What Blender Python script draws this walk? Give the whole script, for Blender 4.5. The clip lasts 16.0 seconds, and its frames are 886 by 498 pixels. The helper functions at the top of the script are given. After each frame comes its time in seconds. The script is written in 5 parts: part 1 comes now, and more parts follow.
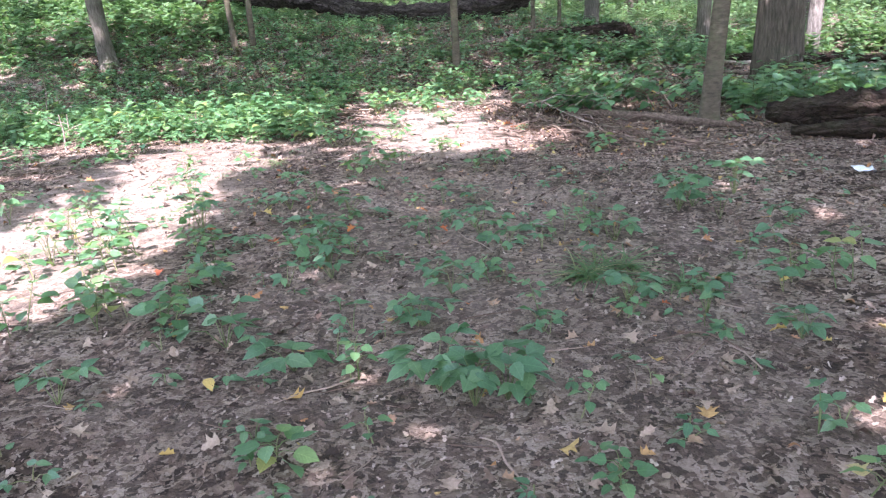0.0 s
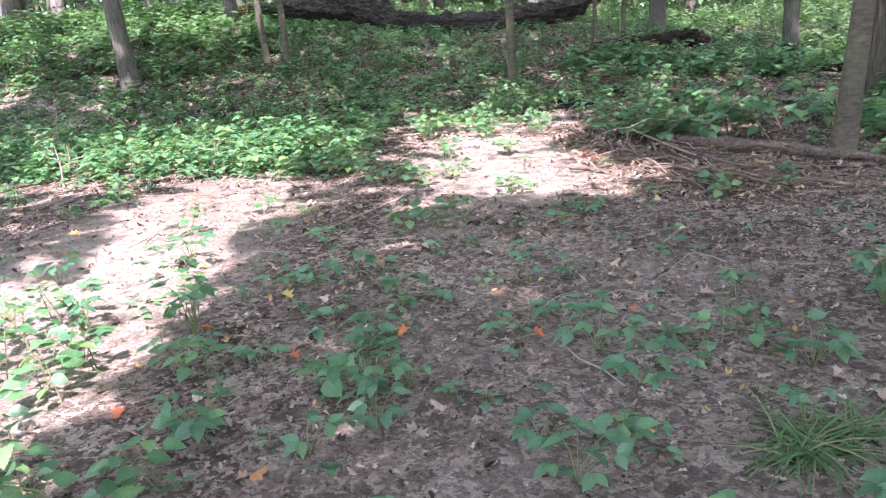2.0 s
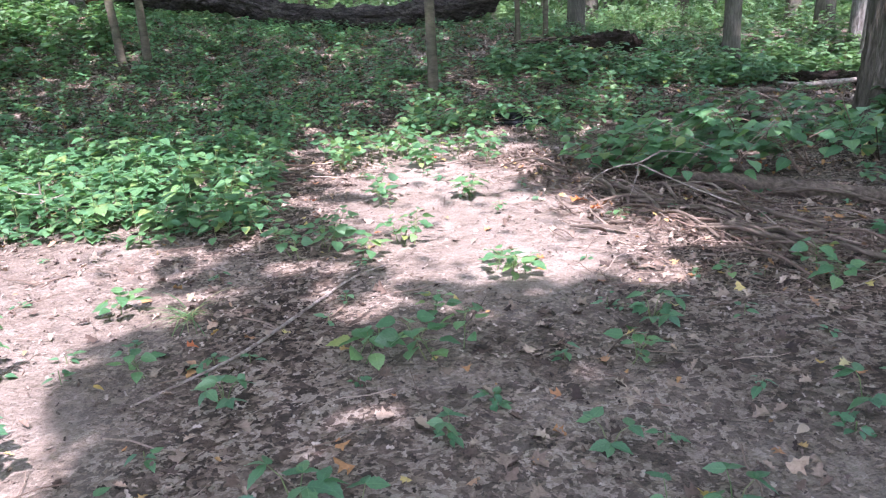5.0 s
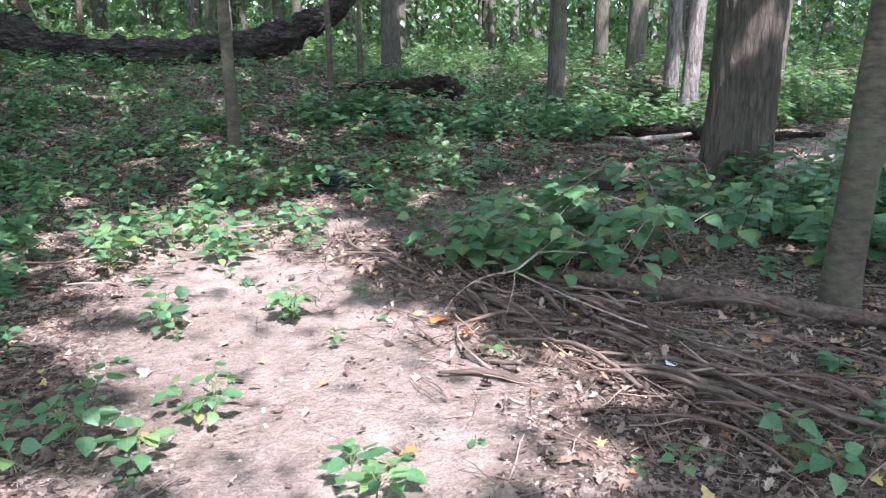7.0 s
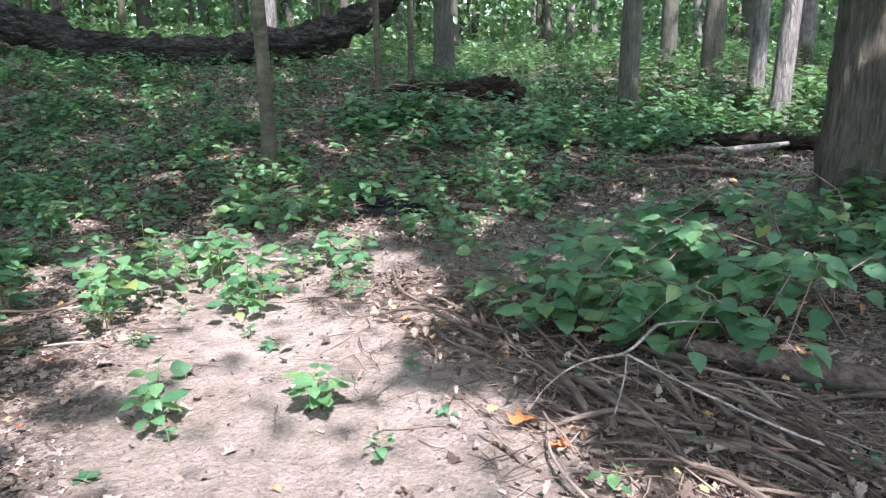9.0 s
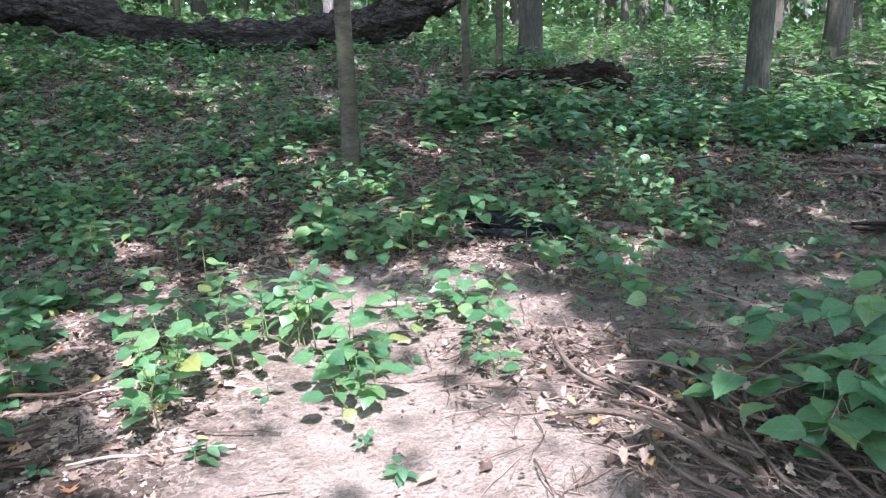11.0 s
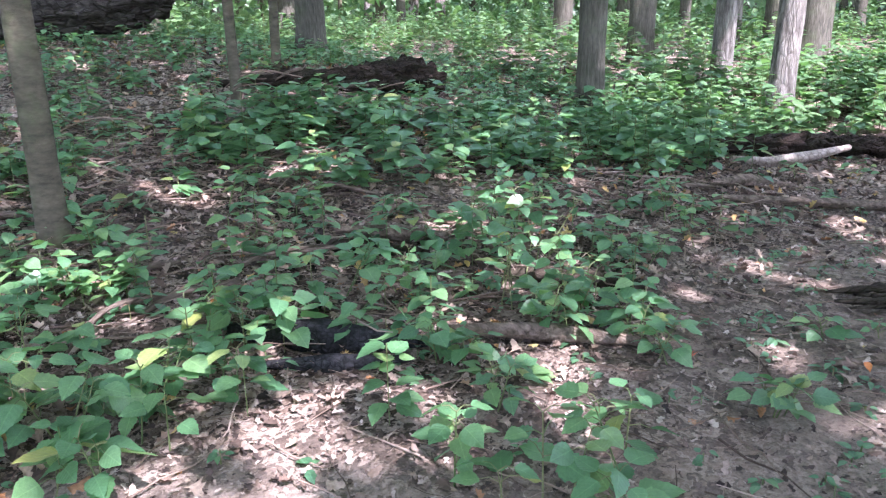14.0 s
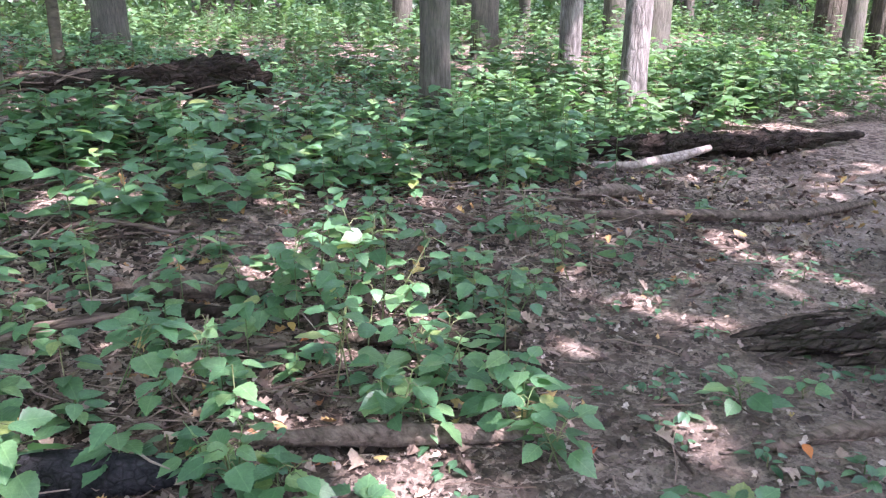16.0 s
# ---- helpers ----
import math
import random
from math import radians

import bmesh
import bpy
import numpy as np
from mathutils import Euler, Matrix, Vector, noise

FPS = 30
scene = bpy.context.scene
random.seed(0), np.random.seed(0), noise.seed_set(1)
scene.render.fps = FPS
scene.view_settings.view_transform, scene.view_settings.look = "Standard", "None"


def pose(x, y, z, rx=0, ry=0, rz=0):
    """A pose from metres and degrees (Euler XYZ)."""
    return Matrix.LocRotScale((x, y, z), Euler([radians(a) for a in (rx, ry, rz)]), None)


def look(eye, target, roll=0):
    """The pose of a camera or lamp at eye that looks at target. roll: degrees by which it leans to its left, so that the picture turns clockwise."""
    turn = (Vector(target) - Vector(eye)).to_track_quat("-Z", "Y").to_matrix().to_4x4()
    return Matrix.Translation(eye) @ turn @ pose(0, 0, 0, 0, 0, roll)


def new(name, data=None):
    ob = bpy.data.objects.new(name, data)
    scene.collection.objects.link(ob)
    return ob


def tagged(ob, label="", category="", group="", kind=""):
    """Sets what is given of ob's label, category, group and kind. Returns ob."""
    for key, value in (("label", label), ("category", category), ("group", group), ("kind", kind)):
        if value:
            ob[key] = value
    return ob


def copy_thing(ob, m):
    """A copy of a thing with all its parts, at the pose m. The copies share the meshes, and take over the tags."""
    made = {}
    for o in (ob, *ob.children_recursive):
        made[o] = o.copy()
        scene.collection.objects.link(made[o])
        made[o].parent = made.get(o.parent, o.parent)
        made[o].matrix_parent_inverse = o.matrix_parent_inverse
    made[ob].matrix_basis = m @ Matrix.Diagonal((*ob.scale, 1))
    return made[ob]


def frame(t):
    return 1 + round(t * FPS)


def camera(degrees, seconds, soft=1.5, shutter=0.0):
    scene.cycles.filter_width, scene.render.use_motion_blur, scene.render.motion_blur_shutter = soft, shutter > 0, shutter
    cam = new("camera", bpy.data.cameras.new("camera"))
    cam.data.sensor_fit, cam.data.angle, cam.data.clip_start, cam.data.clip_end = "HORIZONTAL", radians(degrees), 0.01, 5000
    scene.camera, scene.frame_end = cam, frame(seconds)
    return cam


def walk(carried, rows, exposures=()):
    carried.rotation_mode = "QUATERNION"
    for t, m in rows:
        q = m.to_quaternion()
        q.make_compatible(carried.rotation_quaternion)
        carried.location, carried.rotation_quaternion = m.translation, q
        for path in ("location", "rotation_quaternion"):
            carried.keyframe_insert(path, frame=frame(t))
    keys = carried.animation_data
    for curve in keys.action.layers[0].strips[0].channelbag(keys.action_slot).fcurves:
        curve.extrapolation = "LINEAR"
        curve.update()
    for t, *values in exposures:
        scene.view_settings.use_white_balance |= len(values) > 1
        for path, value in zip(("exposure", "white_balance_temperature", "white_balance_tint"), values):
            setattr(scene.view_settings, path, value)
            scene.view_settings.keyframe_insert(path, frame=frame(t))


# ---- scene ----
cam = camera(59.5, 16.0, 1.25)
PATH = [
    (0, (0.052, -0.035, 1.515), (0.042, 1.872, 0.914), -3.4),
    (0.5, (0.018, 0.402, 1.494), (-0.084, 2.304, 0.884), -3.7),
    (1, (-0.074, 0.861, 1.462), (-0.153, 2.767, 0.86), -3.9),
    (1.5, (-0.144, 1.338, 1.48), (-0.226, 3.256, 0.92), -4.4),
    (2, (-0.204, 1.786, 1.5), (-0.311, 3.699, 0.928), -4.2),
    (2.5, (-0.316, 2.2, 1.467), (-0.391, 4.105, 0.863), -3.6),
    (3, (-0.434, 2.611, 1.46), (-0.498, 4.516, 0.853), -3.8),
    (3.2, (-0.473, 2.795, 1.456), (-0.541, 4.701, 0.854), -3.8),
    (5.3, (-0.796, 4.622, 1.494), (-0.515, 6.51, 0.898), -2.4),
    (5.5, (-0.771, 4.816, 1.508), (-0.439, 6.695, 0.909), -2.0),
    (6, (-0.732, 5.282, 1.512), (-0.228, 7.122, 0.91), -1.2),
    (6.5, (-0.67, 5.699, 1.566), (-0.035, 7.509, 0.997), -0.7),
    (7, (-0.589, 6.065, 1.629), (0.103, 7.862, 1.089), -0.7),
    (7.5, (-0.526, 6.45, 1.62), (0.24, 8.223, 1.1), -1.0),
    (8, (-0.475, 6.791, 1.619), (0.303, 8.561, 1.106), -1.4),
    (8.5, (-0.352, 7.062, 1.623), (0.332, 8.87, 1.108), -1.7),
    (9, (-0.291, 7.302, 1.611), (0.289, 9.137, 1.067), -1.0),
    (9.5, (-0.343, 7.646, 1.577), (0.157, 9.498, 1.012), -0.6),
    (9.7, (-0.363, 7.779, 1.585), (0.097, 9.641, 1.015), -0.7),
    (11.8, (-0.438, 9.737, 1.464), (0.062, 11.589, 0.899), -3.0),
    (12, (-0.399, 9.924, 1.459), (0.143, 11.767, 0.9), -2.7),
    (12.5, (-0.293, 10.365, 1.46), (0.362, 12.173, 0.91), -2.4),
    (13, (-0.138, 10.744, 1.451), (0.612, 12.51, 0.885), -1.8),
    (13.1, (-0.098, 10.794, 1.448), (0.667, 12.554, 0.884), -1.7),
    (13.5, (0.034, 11.021, 1.447), (0.898, 12.728, 0.863), -1.2),
    (14, (0.175, 11.334, 1.424), (1.161, 12.967, 0.824), -0.9),
    (14.5, (0.31, 11.551, 1.42), (1.383, 13.124, 0.809), -0.7),
    (15, (0.497, 11.715, 1.41), (1.612, 13.258, 0.797), -0.7),
    (15.5, (0.674, 11.858, 1.42), (1.861, 13.347, 0.808), -0.4),
    (16, (0.83, 12.09, 1.373), (2.115, 13.494, 0.757), -0.5),
]
walk(cam, [(t, look(eye, target, roll)) for t, eye, target, roll in PATH], [(0, 3.38, 5950, 31), (3, 3.24, 5850, 31), (5.5, 2.98, 5680, 27), (9.5, 2.87, 5650, 18), (12, 3.1, 5450, 24), (13, 3.35, 5560, 26), (14, 3.48, 5640, 28), (16, 3.58, 5830, 34)])

SUN_EL, SUN_AZ = 57.0, (0.10, -0.995)          # elevation in degrees; ground direction towards the sun
az = Vector((SUN_AZ[0], SUN_AZ[1], 0)).normalized()
SUN = Vector((az.x * math.cos(radians(SUN_EL)), az.y * math.cos(radians(SUN_EL)), math.sin(radians(SUN_EL))))

# ---- world and sun ----
world = bpy.data.worlds.new("sky")
scene.world = world
world.use_nodes = True
wt = world.node_tree
sky = wt.nodes.new("ShaderNodeTexSky")
sky.sky_type = 'NISHITA'
sky.sun_disc = False
sky.sun_elevation = radians(SUN_EL)
sky.sun_rotation = math.atan2(az.x, az.y)
wt.nodes["Background"].inputs["Strength"].default_value = 0.15
# sky colour desaturated so that it lights the shade less blue
desaturate = wt.nodes.new("ShaderNodeHueSaturation")
desaturate.inputs["Saturation"].default_value = 0.62
wt.links.new(sky.outputs[0], desaturate.inputs["Color"])
wt.links.new(desaturate.outputs[0], wt.nodes["Background"].inputs["Color"])
sun_data = bpy.data.lights.new("sun", 'SUN')
sun_data.energy, sun_data.angle, sun_data.color = 2.0, radians(0.53), (1.0, 0.955, 0.93)
sun = new("sun", sun_data)
sun.matrix_world = look(SUN * 60, (0, 0, 0))


# ---- materials ----
def material(name):
    m = bpy.data.materials.new(name)
    m.use_nodes = True
    nt = m.node_tree
    return m, nt, nt.nodes["Principled BSDF"], nt.nodes["Material Output"]


def link(nt, a, b):
    nt.links.new(a, b)


def noise_node(nt, scale, detail=6, rough=0.6, vector=None, kind="ShaderNodeTexNoise"):
    n = nt.nodes.new(kind)
    n.inputs["Scale"].default_value = scale
    if kind == "ShaderNodeTexNoise":
        n.inputs["Detail"].default_value, n.inputs["Roughness"].default_value = detail, rough
    if vector is not None:
        link(nt, vector, n.inputs["Vector"])
    return n


def ramp(nt, fac, stops):
    r = nt.nodes.new("ShaderNodeValToRGB")
    el = r.color_ramp.elements
    while len(el) < len(stops):
        el.new(0.5)
    for e, (p, c) in zip(el, stops):
        e.position, e.color = p, (*c, 1)
    link(nt, fac, r.inputs[0])
    return r.outputs[0]


def mix(nt, fac, a, b, mode='MIX'):
    n = nt.nodes.new("ShaderNodeMix")
    n.data_type, n.blend_type = 'RGBA', mode
    for value, socket in ((fac, n.inputs[0]), (a, n.inputs[6]), (b, n.inputs[7])):
        if isinstance(value, (int, float)):
            socket.default_value = value
        elif isinstance(value, tuple):
            socket.default_value = (*value, 1)
        else:
            link(nt, value, socket)
    return n.outputs[2]


def bump(nt, bsdf, height, strength=0.5, distance=0.01):
    b = nt.nodes.new("ShaderNodeBump")
    b.inputs["Strength"].default_value, b.inputs["Distance"].default_value = strength, distance
    link(nt, height, b.inputs["Height"])
    link(nt, b.outputs[0], bsdf.inputs["Normal"])


def coords(nt, scale=(1, 1, 1), space="Object"):
    c = nt.nodes.new("ShaderNodeTexCoord")
    m = nt.nodes.new("ShaderNodeMapping")
    m.inputs["Scale"].default_value = scale
    link(nt, c.outputs[space], m.inputs[0])
    return m.outputs[0]


def soil_material():
    """Trodden soil under matted bits of old leaf; the mesh says where it is bare."""
    m, nt, bsdf, out = material("forest_soil")
    v = coords(nt)
    big = noise_node(nt, 0.9, 5, 0.6, v)
    mid = noise_node(nt, 7, 8, 0.7, v)
    fine = noise_node(nt, 70, 6, 0.7, v)
    warp = noise_node(nt, 16, 4, 0.6, v)
    wv = nt.nodes.new("ShaderNodeVectorMath")
    wv.operation = 'MULTIPLY_ADD'
    link(nt, warp.outputs["Color"], wv.inputs[0])
    wv.inputs[1].default_value = (0.09, 0.09, 0.02)
    link(nt, v, wv.inputs[2])
    base = ramp(nt, mid.outputs[0], [(0.28, (0.18, 0.14, 0.108)), (0.45, (0.30, 0.238, 0.19)), (0.72, (0.42, 0.34, 0.278))])
    speck = ramp(nt, fine.outputs[0], [(0.36, (0.5, 0.47, 0.45)), (0.5, (1, 1, 1)), (0.75, (1.2, 1.17, 1.14))])
    soil = mix(nt, 0.8, base, speck, 'MULTIPLY')
    damp = noise_node(nt, 0.55, 6, 0.62, v)
    damp_tone = ramp(nt, damp.outputs[0], [(0.36, (0.4, 0.37, 0.34)), (0.5, (0.82, 0.8, 0.78)), (0.62, (1.15, 1.14, 1.12))])
    heights = []
    cover = soil
    for scale, share in ((14, 0.34), (27, 0.36), (55, 0.34)):
        cell = nt.nodes.new("ShaderNodeTexVoronoi")
        cell.inputs["Scale"].default_value = scale
        link(nt, wv.outputs[0], cell.inputs["Vector"])
        sep = nt.nodes.new("ShaderNodeSeparateColor")
        link(nt, cell.outputs["Color"], sep.inputs[0])
        tone = ramp(nt, sep.outputs[0], [(0.0, (0.03, 0.022, 0.018)), (0.4, (0.11, 0.078, 0.06)), (0.75, (0.25, 0.183, 0.138)), (1.0, (0.40, 0.31, 0.24))])
        here = nt.nodes.new("ShaderNodeMath")
        here.operation = 'LESS_THAN'
        link(nt, sep.outputs[1], here.inputs[0])
        here.inputs[1].default_value = share
        edge = ramp(nt, cell.outputs["Distance"], [(0.25, (1, 1, 1)), (0.62, (0.45, 0.42, 0.4))])
        cover = mix(nt, here.outputs[0], cover, mix(nt, 0.8, tone, edge, 'MULTIPLY'))
        heights.append((cell, here))
    # bare: trodden soil, and soil paled where the left sun patch falls
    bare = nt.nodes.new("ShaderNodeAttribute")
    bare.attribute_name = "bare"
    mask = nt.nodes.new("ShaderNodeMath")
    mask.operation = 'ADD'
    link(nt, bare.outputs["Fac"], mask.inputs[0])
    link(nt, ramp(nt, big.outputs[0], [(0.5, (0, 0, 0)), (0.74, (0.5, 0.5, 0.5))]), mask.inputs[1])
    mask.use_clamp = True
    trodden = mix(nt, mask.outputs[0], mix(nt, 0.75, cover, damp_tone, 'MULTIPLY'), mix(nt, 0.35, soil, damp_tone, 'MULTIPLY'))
    link(nt, trodden, bsdf.inputs["Base Color"])
    bsdf.inputs["Roughness"].default_value = 0.95
    bsdf.inputs["Specular IOR Level"].default_value = 0.1
    h = nt.nodes.new("ShaderNodeMath")
    h.operation = 'MULTIPLY_ADD'
    link(nt, fine.outputs[0], h.inputs[0])
    h.inputs[1].default_value = 0.35
    link(nt, mid.outputs[0], h.inputs[2])
    h2 = nt.nodes.new("ShaderNodeMath")
    h2.operation = 'MULTIPLY_ADD'
    link(nt, heights[1][0].outputs["Distance"], h2.inputs[0])
    h2.inputs[1].default_value = -0.35
    link(nt, h.outputs[0], h2.inputs[2])
    bump(nt, bsdf, h2.outputs[0], 1.0, 0.035)
    return m


def leaf_material(name, stops, glow=0.3, rough=0.5, veins=True):
    """A thin leaf: colour varied from leaf to leaf, light shining through it."""
    m, nt, bsdf, out = material(name)
    geo = nt.nodes.new("ShaderNodeNewGeometry")
    info = nt.nodes.new("ShaderNodeObjectInfo")
    add = nt.nodes.new("ShaderNodeMath")
    add.operation = 'ADD'
    link(nt, geo.outputs["Random Per Island"], add.inputs[0])
    link(nt, info.outputs["Random"], add.inputs[1])
    frac = nt.nodes.new("ShaderNodeMath")
    frac.operation = 'FRACT'
    link(nt, add.outputs[0], frac.inputs[0])
    col = ramp(nt, frac.outputs[0], stops)
    n = noise_node(nt, 45, 4, 0.6, coords(nt))
    col = mix(nt, 0.5, col, ramp(nt, n.outputs[0], [(0.3, (0.6, 0.62, 0.6)), (0.7, (1.25, 1.2, 1.2))]), 'MULTIPLY')
    if veins:
        sep = nt.nodes.new("ShaderNodeSeparateXYZ")
        link(nt, coords(nt, (1, 1, 1), "UV"), sep.inputs[0])

        def calc(op, p, q, r=None):
            n = nt.nodes.new("ShaderNodeMath")
            n.operation = op
            for value, socket in zip((p, q, r), n.inputs):
                if value is None:
                    continue
                if isinstance(value, float):
                    socket.default_value = value
                else:
                    link(nt, value, socket)
            return n.outputs[0]
        side = calc('ABSOLUTE', calc('SUBTRACT', sep.outputs[0], 0.5), None)
        rib = calc('FRACT', calc('MULTIPLY', calc('MULTIPLY_ADD', side, -0.85, sep.outputs[1]), 7.0), None)
        quilt = calc('PINGPONG', rib, 0.5)
        vein = ramp(nt, quilt, [(0.0, (1.16, 1.12, 1.14)), (0.12, (1, 1, 1)), (0.5, (0.94, 0.94, 0.94))])
        mid = ramp(nt, side, [(0.0, (1.5, 1.4, 1.4)), (0.03, (1, 1, 1)), (0.4, (0.92, 0.94, 0.92))])
        col = mix(nt, 0.7, mix(nt, 0.45, col, vein, 'MULTIPLY'), mid, 'MULTIPLY')
        uvn = noise_node(nt, 5, 4, 0.6, coords(nt, (1, 1, 1), "UV"))
        col = mix(nt, 0.6, col, ramp(nt, uvn.outputs[0], [(0.3, (0.72, 0.75, 0.72)), (0.7, (1.2, 1.18, 1.2))]), 'MULTIPLY')
        bump(nt, bsdf, quilt, 0.25, 0.004)
    link(nt, col, bsdf.inputs["Base Color"])
    bsdf.inputs["Roughness"].default_value = rough
    bsdf.inputs["Specular IOR Level"].default_value = 0.75
    tr = nt.nodes.new("ShaderNodeBsdfTranslucent")
    link(nt, mix(nt, 1.0, col, (1.3, 1.45, 0.85), 'MULTIPLY'), tr.inputs["Color"])
    ms = nt.nodes.new("ShaderNodeMixShader")
    ms.inputs[0].default_value = glow
    link(nt, bsdf.outputs[0], ms.inputs[1])
    link(nt, tr.outputs[0], ms.inputs[2])
    link(nt, ms.outputs[0], out.inputs["Surface"])
    return m


def bark_material(name, dark, light, ridge=22, squash=0.16, strength=0.9, moss=0.0, grain=2, cracks=0.7, depth=0.02):
    """grain: the axis along which the bark runs."""
    m, nt, bsdf, out = material(name)
    v = coords(nt, tuple(squash if k == grain else 1 for k in range(3)))
    a = noise_node(nt, ridge, 8, 0.65, v)
    b = nt.nodes.new("ShaderNodeTexVoronoi")
    b.feature = 'DISTANCE_TO_EDGE'
    b.inputs["Scale"].default_value = ridge * 1.1
    link(nt, v, b.inputs["Vector"])
    big = noise_node(nt, 2.2, 4, 0.6, coords(nt))
    col = ramp(nt, a.outputs[0], [(0.3, dark), (0.65, light)])
    crack = ramp(nt, b.outputs["Distance"], [(0.0, (0.45, 0.43, 0.42)), (0.14, (1, 1, 1))])
    col = mix(nt, cracks, col, crack, 'MULTIPLY')
    col = mix(nt, 0.6, col, ramp(nt, big.outputs[0], [(0.35, (0.7, 0.7, 0.7)), (0.65, (1.25, 1.24, 1.2))]), 'MULTIPLY')
    if moss:
        col = mix(nt, ramp(nt, noise_node(nt, 3.5, 5, 0.7, coords(nt)).outputs[0], [(0.5, (0, 0, 0)), (0.7, (moss, moss, moss))]), col, (0.12, 0.15, 0.07))
    link(nt, col, bsdf.inputs["Base Color"])
    bsdf.inputs["Roughness"].default_value = 0.95
    bsdf.inputs["Specular IOR Level"].default_value = 0.1
    h = nt.nodes.new("ShaderNodeMath")
    h.operation = 'MULTIPLY'
    link(nt, a.outputs[0], h.inputs[0])
    link(nt, mix(nt, cracks, (1, 1, 1), crack), h.inputs[1])
    bump(nt, bsdf, h.outputs[0], strength, depth)
    return m


def island_material(name, stops, rough=0.85, scale=60):
    """Small dead things joined in one mesh: colour varied from piece to piece."""
    m, nt, bsdf, out = material(name)
    geo = nt.nodes.new("ShaderNodeNewGeometry")
    info = nt.nodes.new("ShaderNodeObjectInfo")
    add = nt.nodes.new("ShaderNodeMath")
    add.operation = 'ADD'
    link(nt, geo.outputs["Random Per Island"], add.inputs[0])
    link(nt, info.outputs["Random"], add.inputs[1])
    frac = nt.nodes.new("ShaderNodeMath")
    frac.operation = 'FRACT'
    link(nt, add.outputs[0], frac.inputs[0])
    n = noise_node(nt, scale, 5, 0.65, coords(nt))
    col = mix(nt, 0.7, ramp(nt, frac.outputs[0], stops), ramp(nt, n.outputs[0], [(0.3, (0.55, 0.52, 0.5)), (0.7, (1.3, 1.3, 1.3))]), 'MULTIPLY')
    link(nt, col, bsdf.inputs["Base Color"])
    bsdf.inputs["Roughness"].default_value = rough
    bsdf.inputs["Specular IOR Level"].default_value = 0.25
    bump(nt, bsdf, n.outputs[0], 0.5, 0.006)
    return m


SOIL = soil_material()
GREEN = leaf_material("herb_leaf", [(0.0, (0.069, 0.165, 0.07)), (0.45, (0.1, 0.217, 0.09)), (0.8, (0.142, 0.265, 0.107)), (0.96, (0.185, 0.292, 0.105)), (1.0, (0.29, 0.3, 0.085))], 0.34, 0.4)
DARK_GREEN = leaf_material("compound_leaf", [(0.0, (0.064, 0.157, 0.076)), (0.6, (0.09, 0.195, 0.093)), (1.0, (0.13, 0.237, 0.107))], 0.32, 0.4)
FAR_GREEN = leaf_material("woodland_leaf", [(0.0, (0.068, 0.15, 0.055)), (0.5, (0.108, 0.2, 0.075)), (1.0, (0.155, 0.24, 0.105))], 0.38, 0.5, False)
CANOPY = leaf_material("canopy_leaf", [(0.0, (0.04, 0.11, 0.03)), (1.0, (0.09, 0.19, 0.05))], 0.4, 0.5, False)
GRASS = leaf_material("grass_blade", [(0.0, (0.05, 0.12, 0.035)), (0.7, (0.09, 0.17, 0.05)), (1.0, (0.28, 0.24, 0.12))], 0.25, 0.5, False)
STRAW = leaf_material("dry_straw", [(0.0, (0.30, 0.24, 0.15)), (1.0, (0.44, 0.36, 0.24))], 0.15, 0.7, False)
DEAD_LEAF = island_material("dead_leaf", [(0.0, (0.04, 0.027, 0.021)), (0.36, (0.14, 0.095, 0.07)), (0.6, (0.27, 0.197, 0.145)), (0.86, (0.41, 0.315, 0.235)), (0.94, (0.36, 0.17, 0.075)), (1.0, (0.48, 0.37, 0.14))])
CRUMB = island_material("leaf_crumb", [(0.0, (0.03, 0.021, 0.017)), (0.45, (0.12, 0.086, 0.066)), (0.75, (0.29, 0.222, 0.175)), (1.0, (0.43, 0.35, 0.285))])
ORANGE_LEAF = island_material("orange_leaf", [(0.0, (0.48, 0.13, 0.05)), (0.5, (0.55, 0.20, 0.06)), (1.0, (0.40, 0.08, 0.05))], 0.7)
BRIGHT_LEAF = island_material("turned_leaf", [(0.0, (0.46, 0.27, 0.08)), (0.35, (0.50, 0.34, 0.09)), (0.7, (0.52, 0.42, 0.14)), (1.0, (0.48, 0.40, 0.20))], 0.7)
PALE_LEAF = island_material("pale_leaf", [(0.0, (0.32, 0.235, 0.17)), (0.5, (0.38, 0.29, 0.21)), (1.0, (0.25, 0.165, 0.115))], 0.8)
TWIG = island_material("twig", [(0.0, (0.065, 0.043, 0.031)), (0.45, (0.185, 0.128, 0.094)), (0.8, (0.28, 0.205, 0.155)), (1.0, (0.36, 0.28, 0.22))], 0.9, 90)
STEM = island_material("green_stem", [(0.0, (0.10, 0.15, 0.05)), (1.0, (0.20, 0.20, 0.09))], 0.6, 50)
BARK = bark_material("grey_bark", (0.055, 0.049, 0.038), (0.165, 0.147, 0.116), 42, 0.14, 0.9, 0.35, 2, 0.3)
FURROW = bark_material("furrowed_bark", (0.05, 0.041, 0.03), (0.175, 0.145, 0.112), 24, 0.12, 1.0, 0.2, 2, 0.45, 0.05)
SMOOTH = bark_material("smooth_bark", (0.06, 0.05, 0.036), (0.15, 0.125, 0.088), 9, 2.6, 0.5, 0.5, 2, 0.2)
FLAKY = bark_material("flaky_bark", (0.075, 0.063, 0.053), (0.32, 0.285, 0.25), 20, 0.2, 1.0, 0.0, 2, 0.5, 0.04)
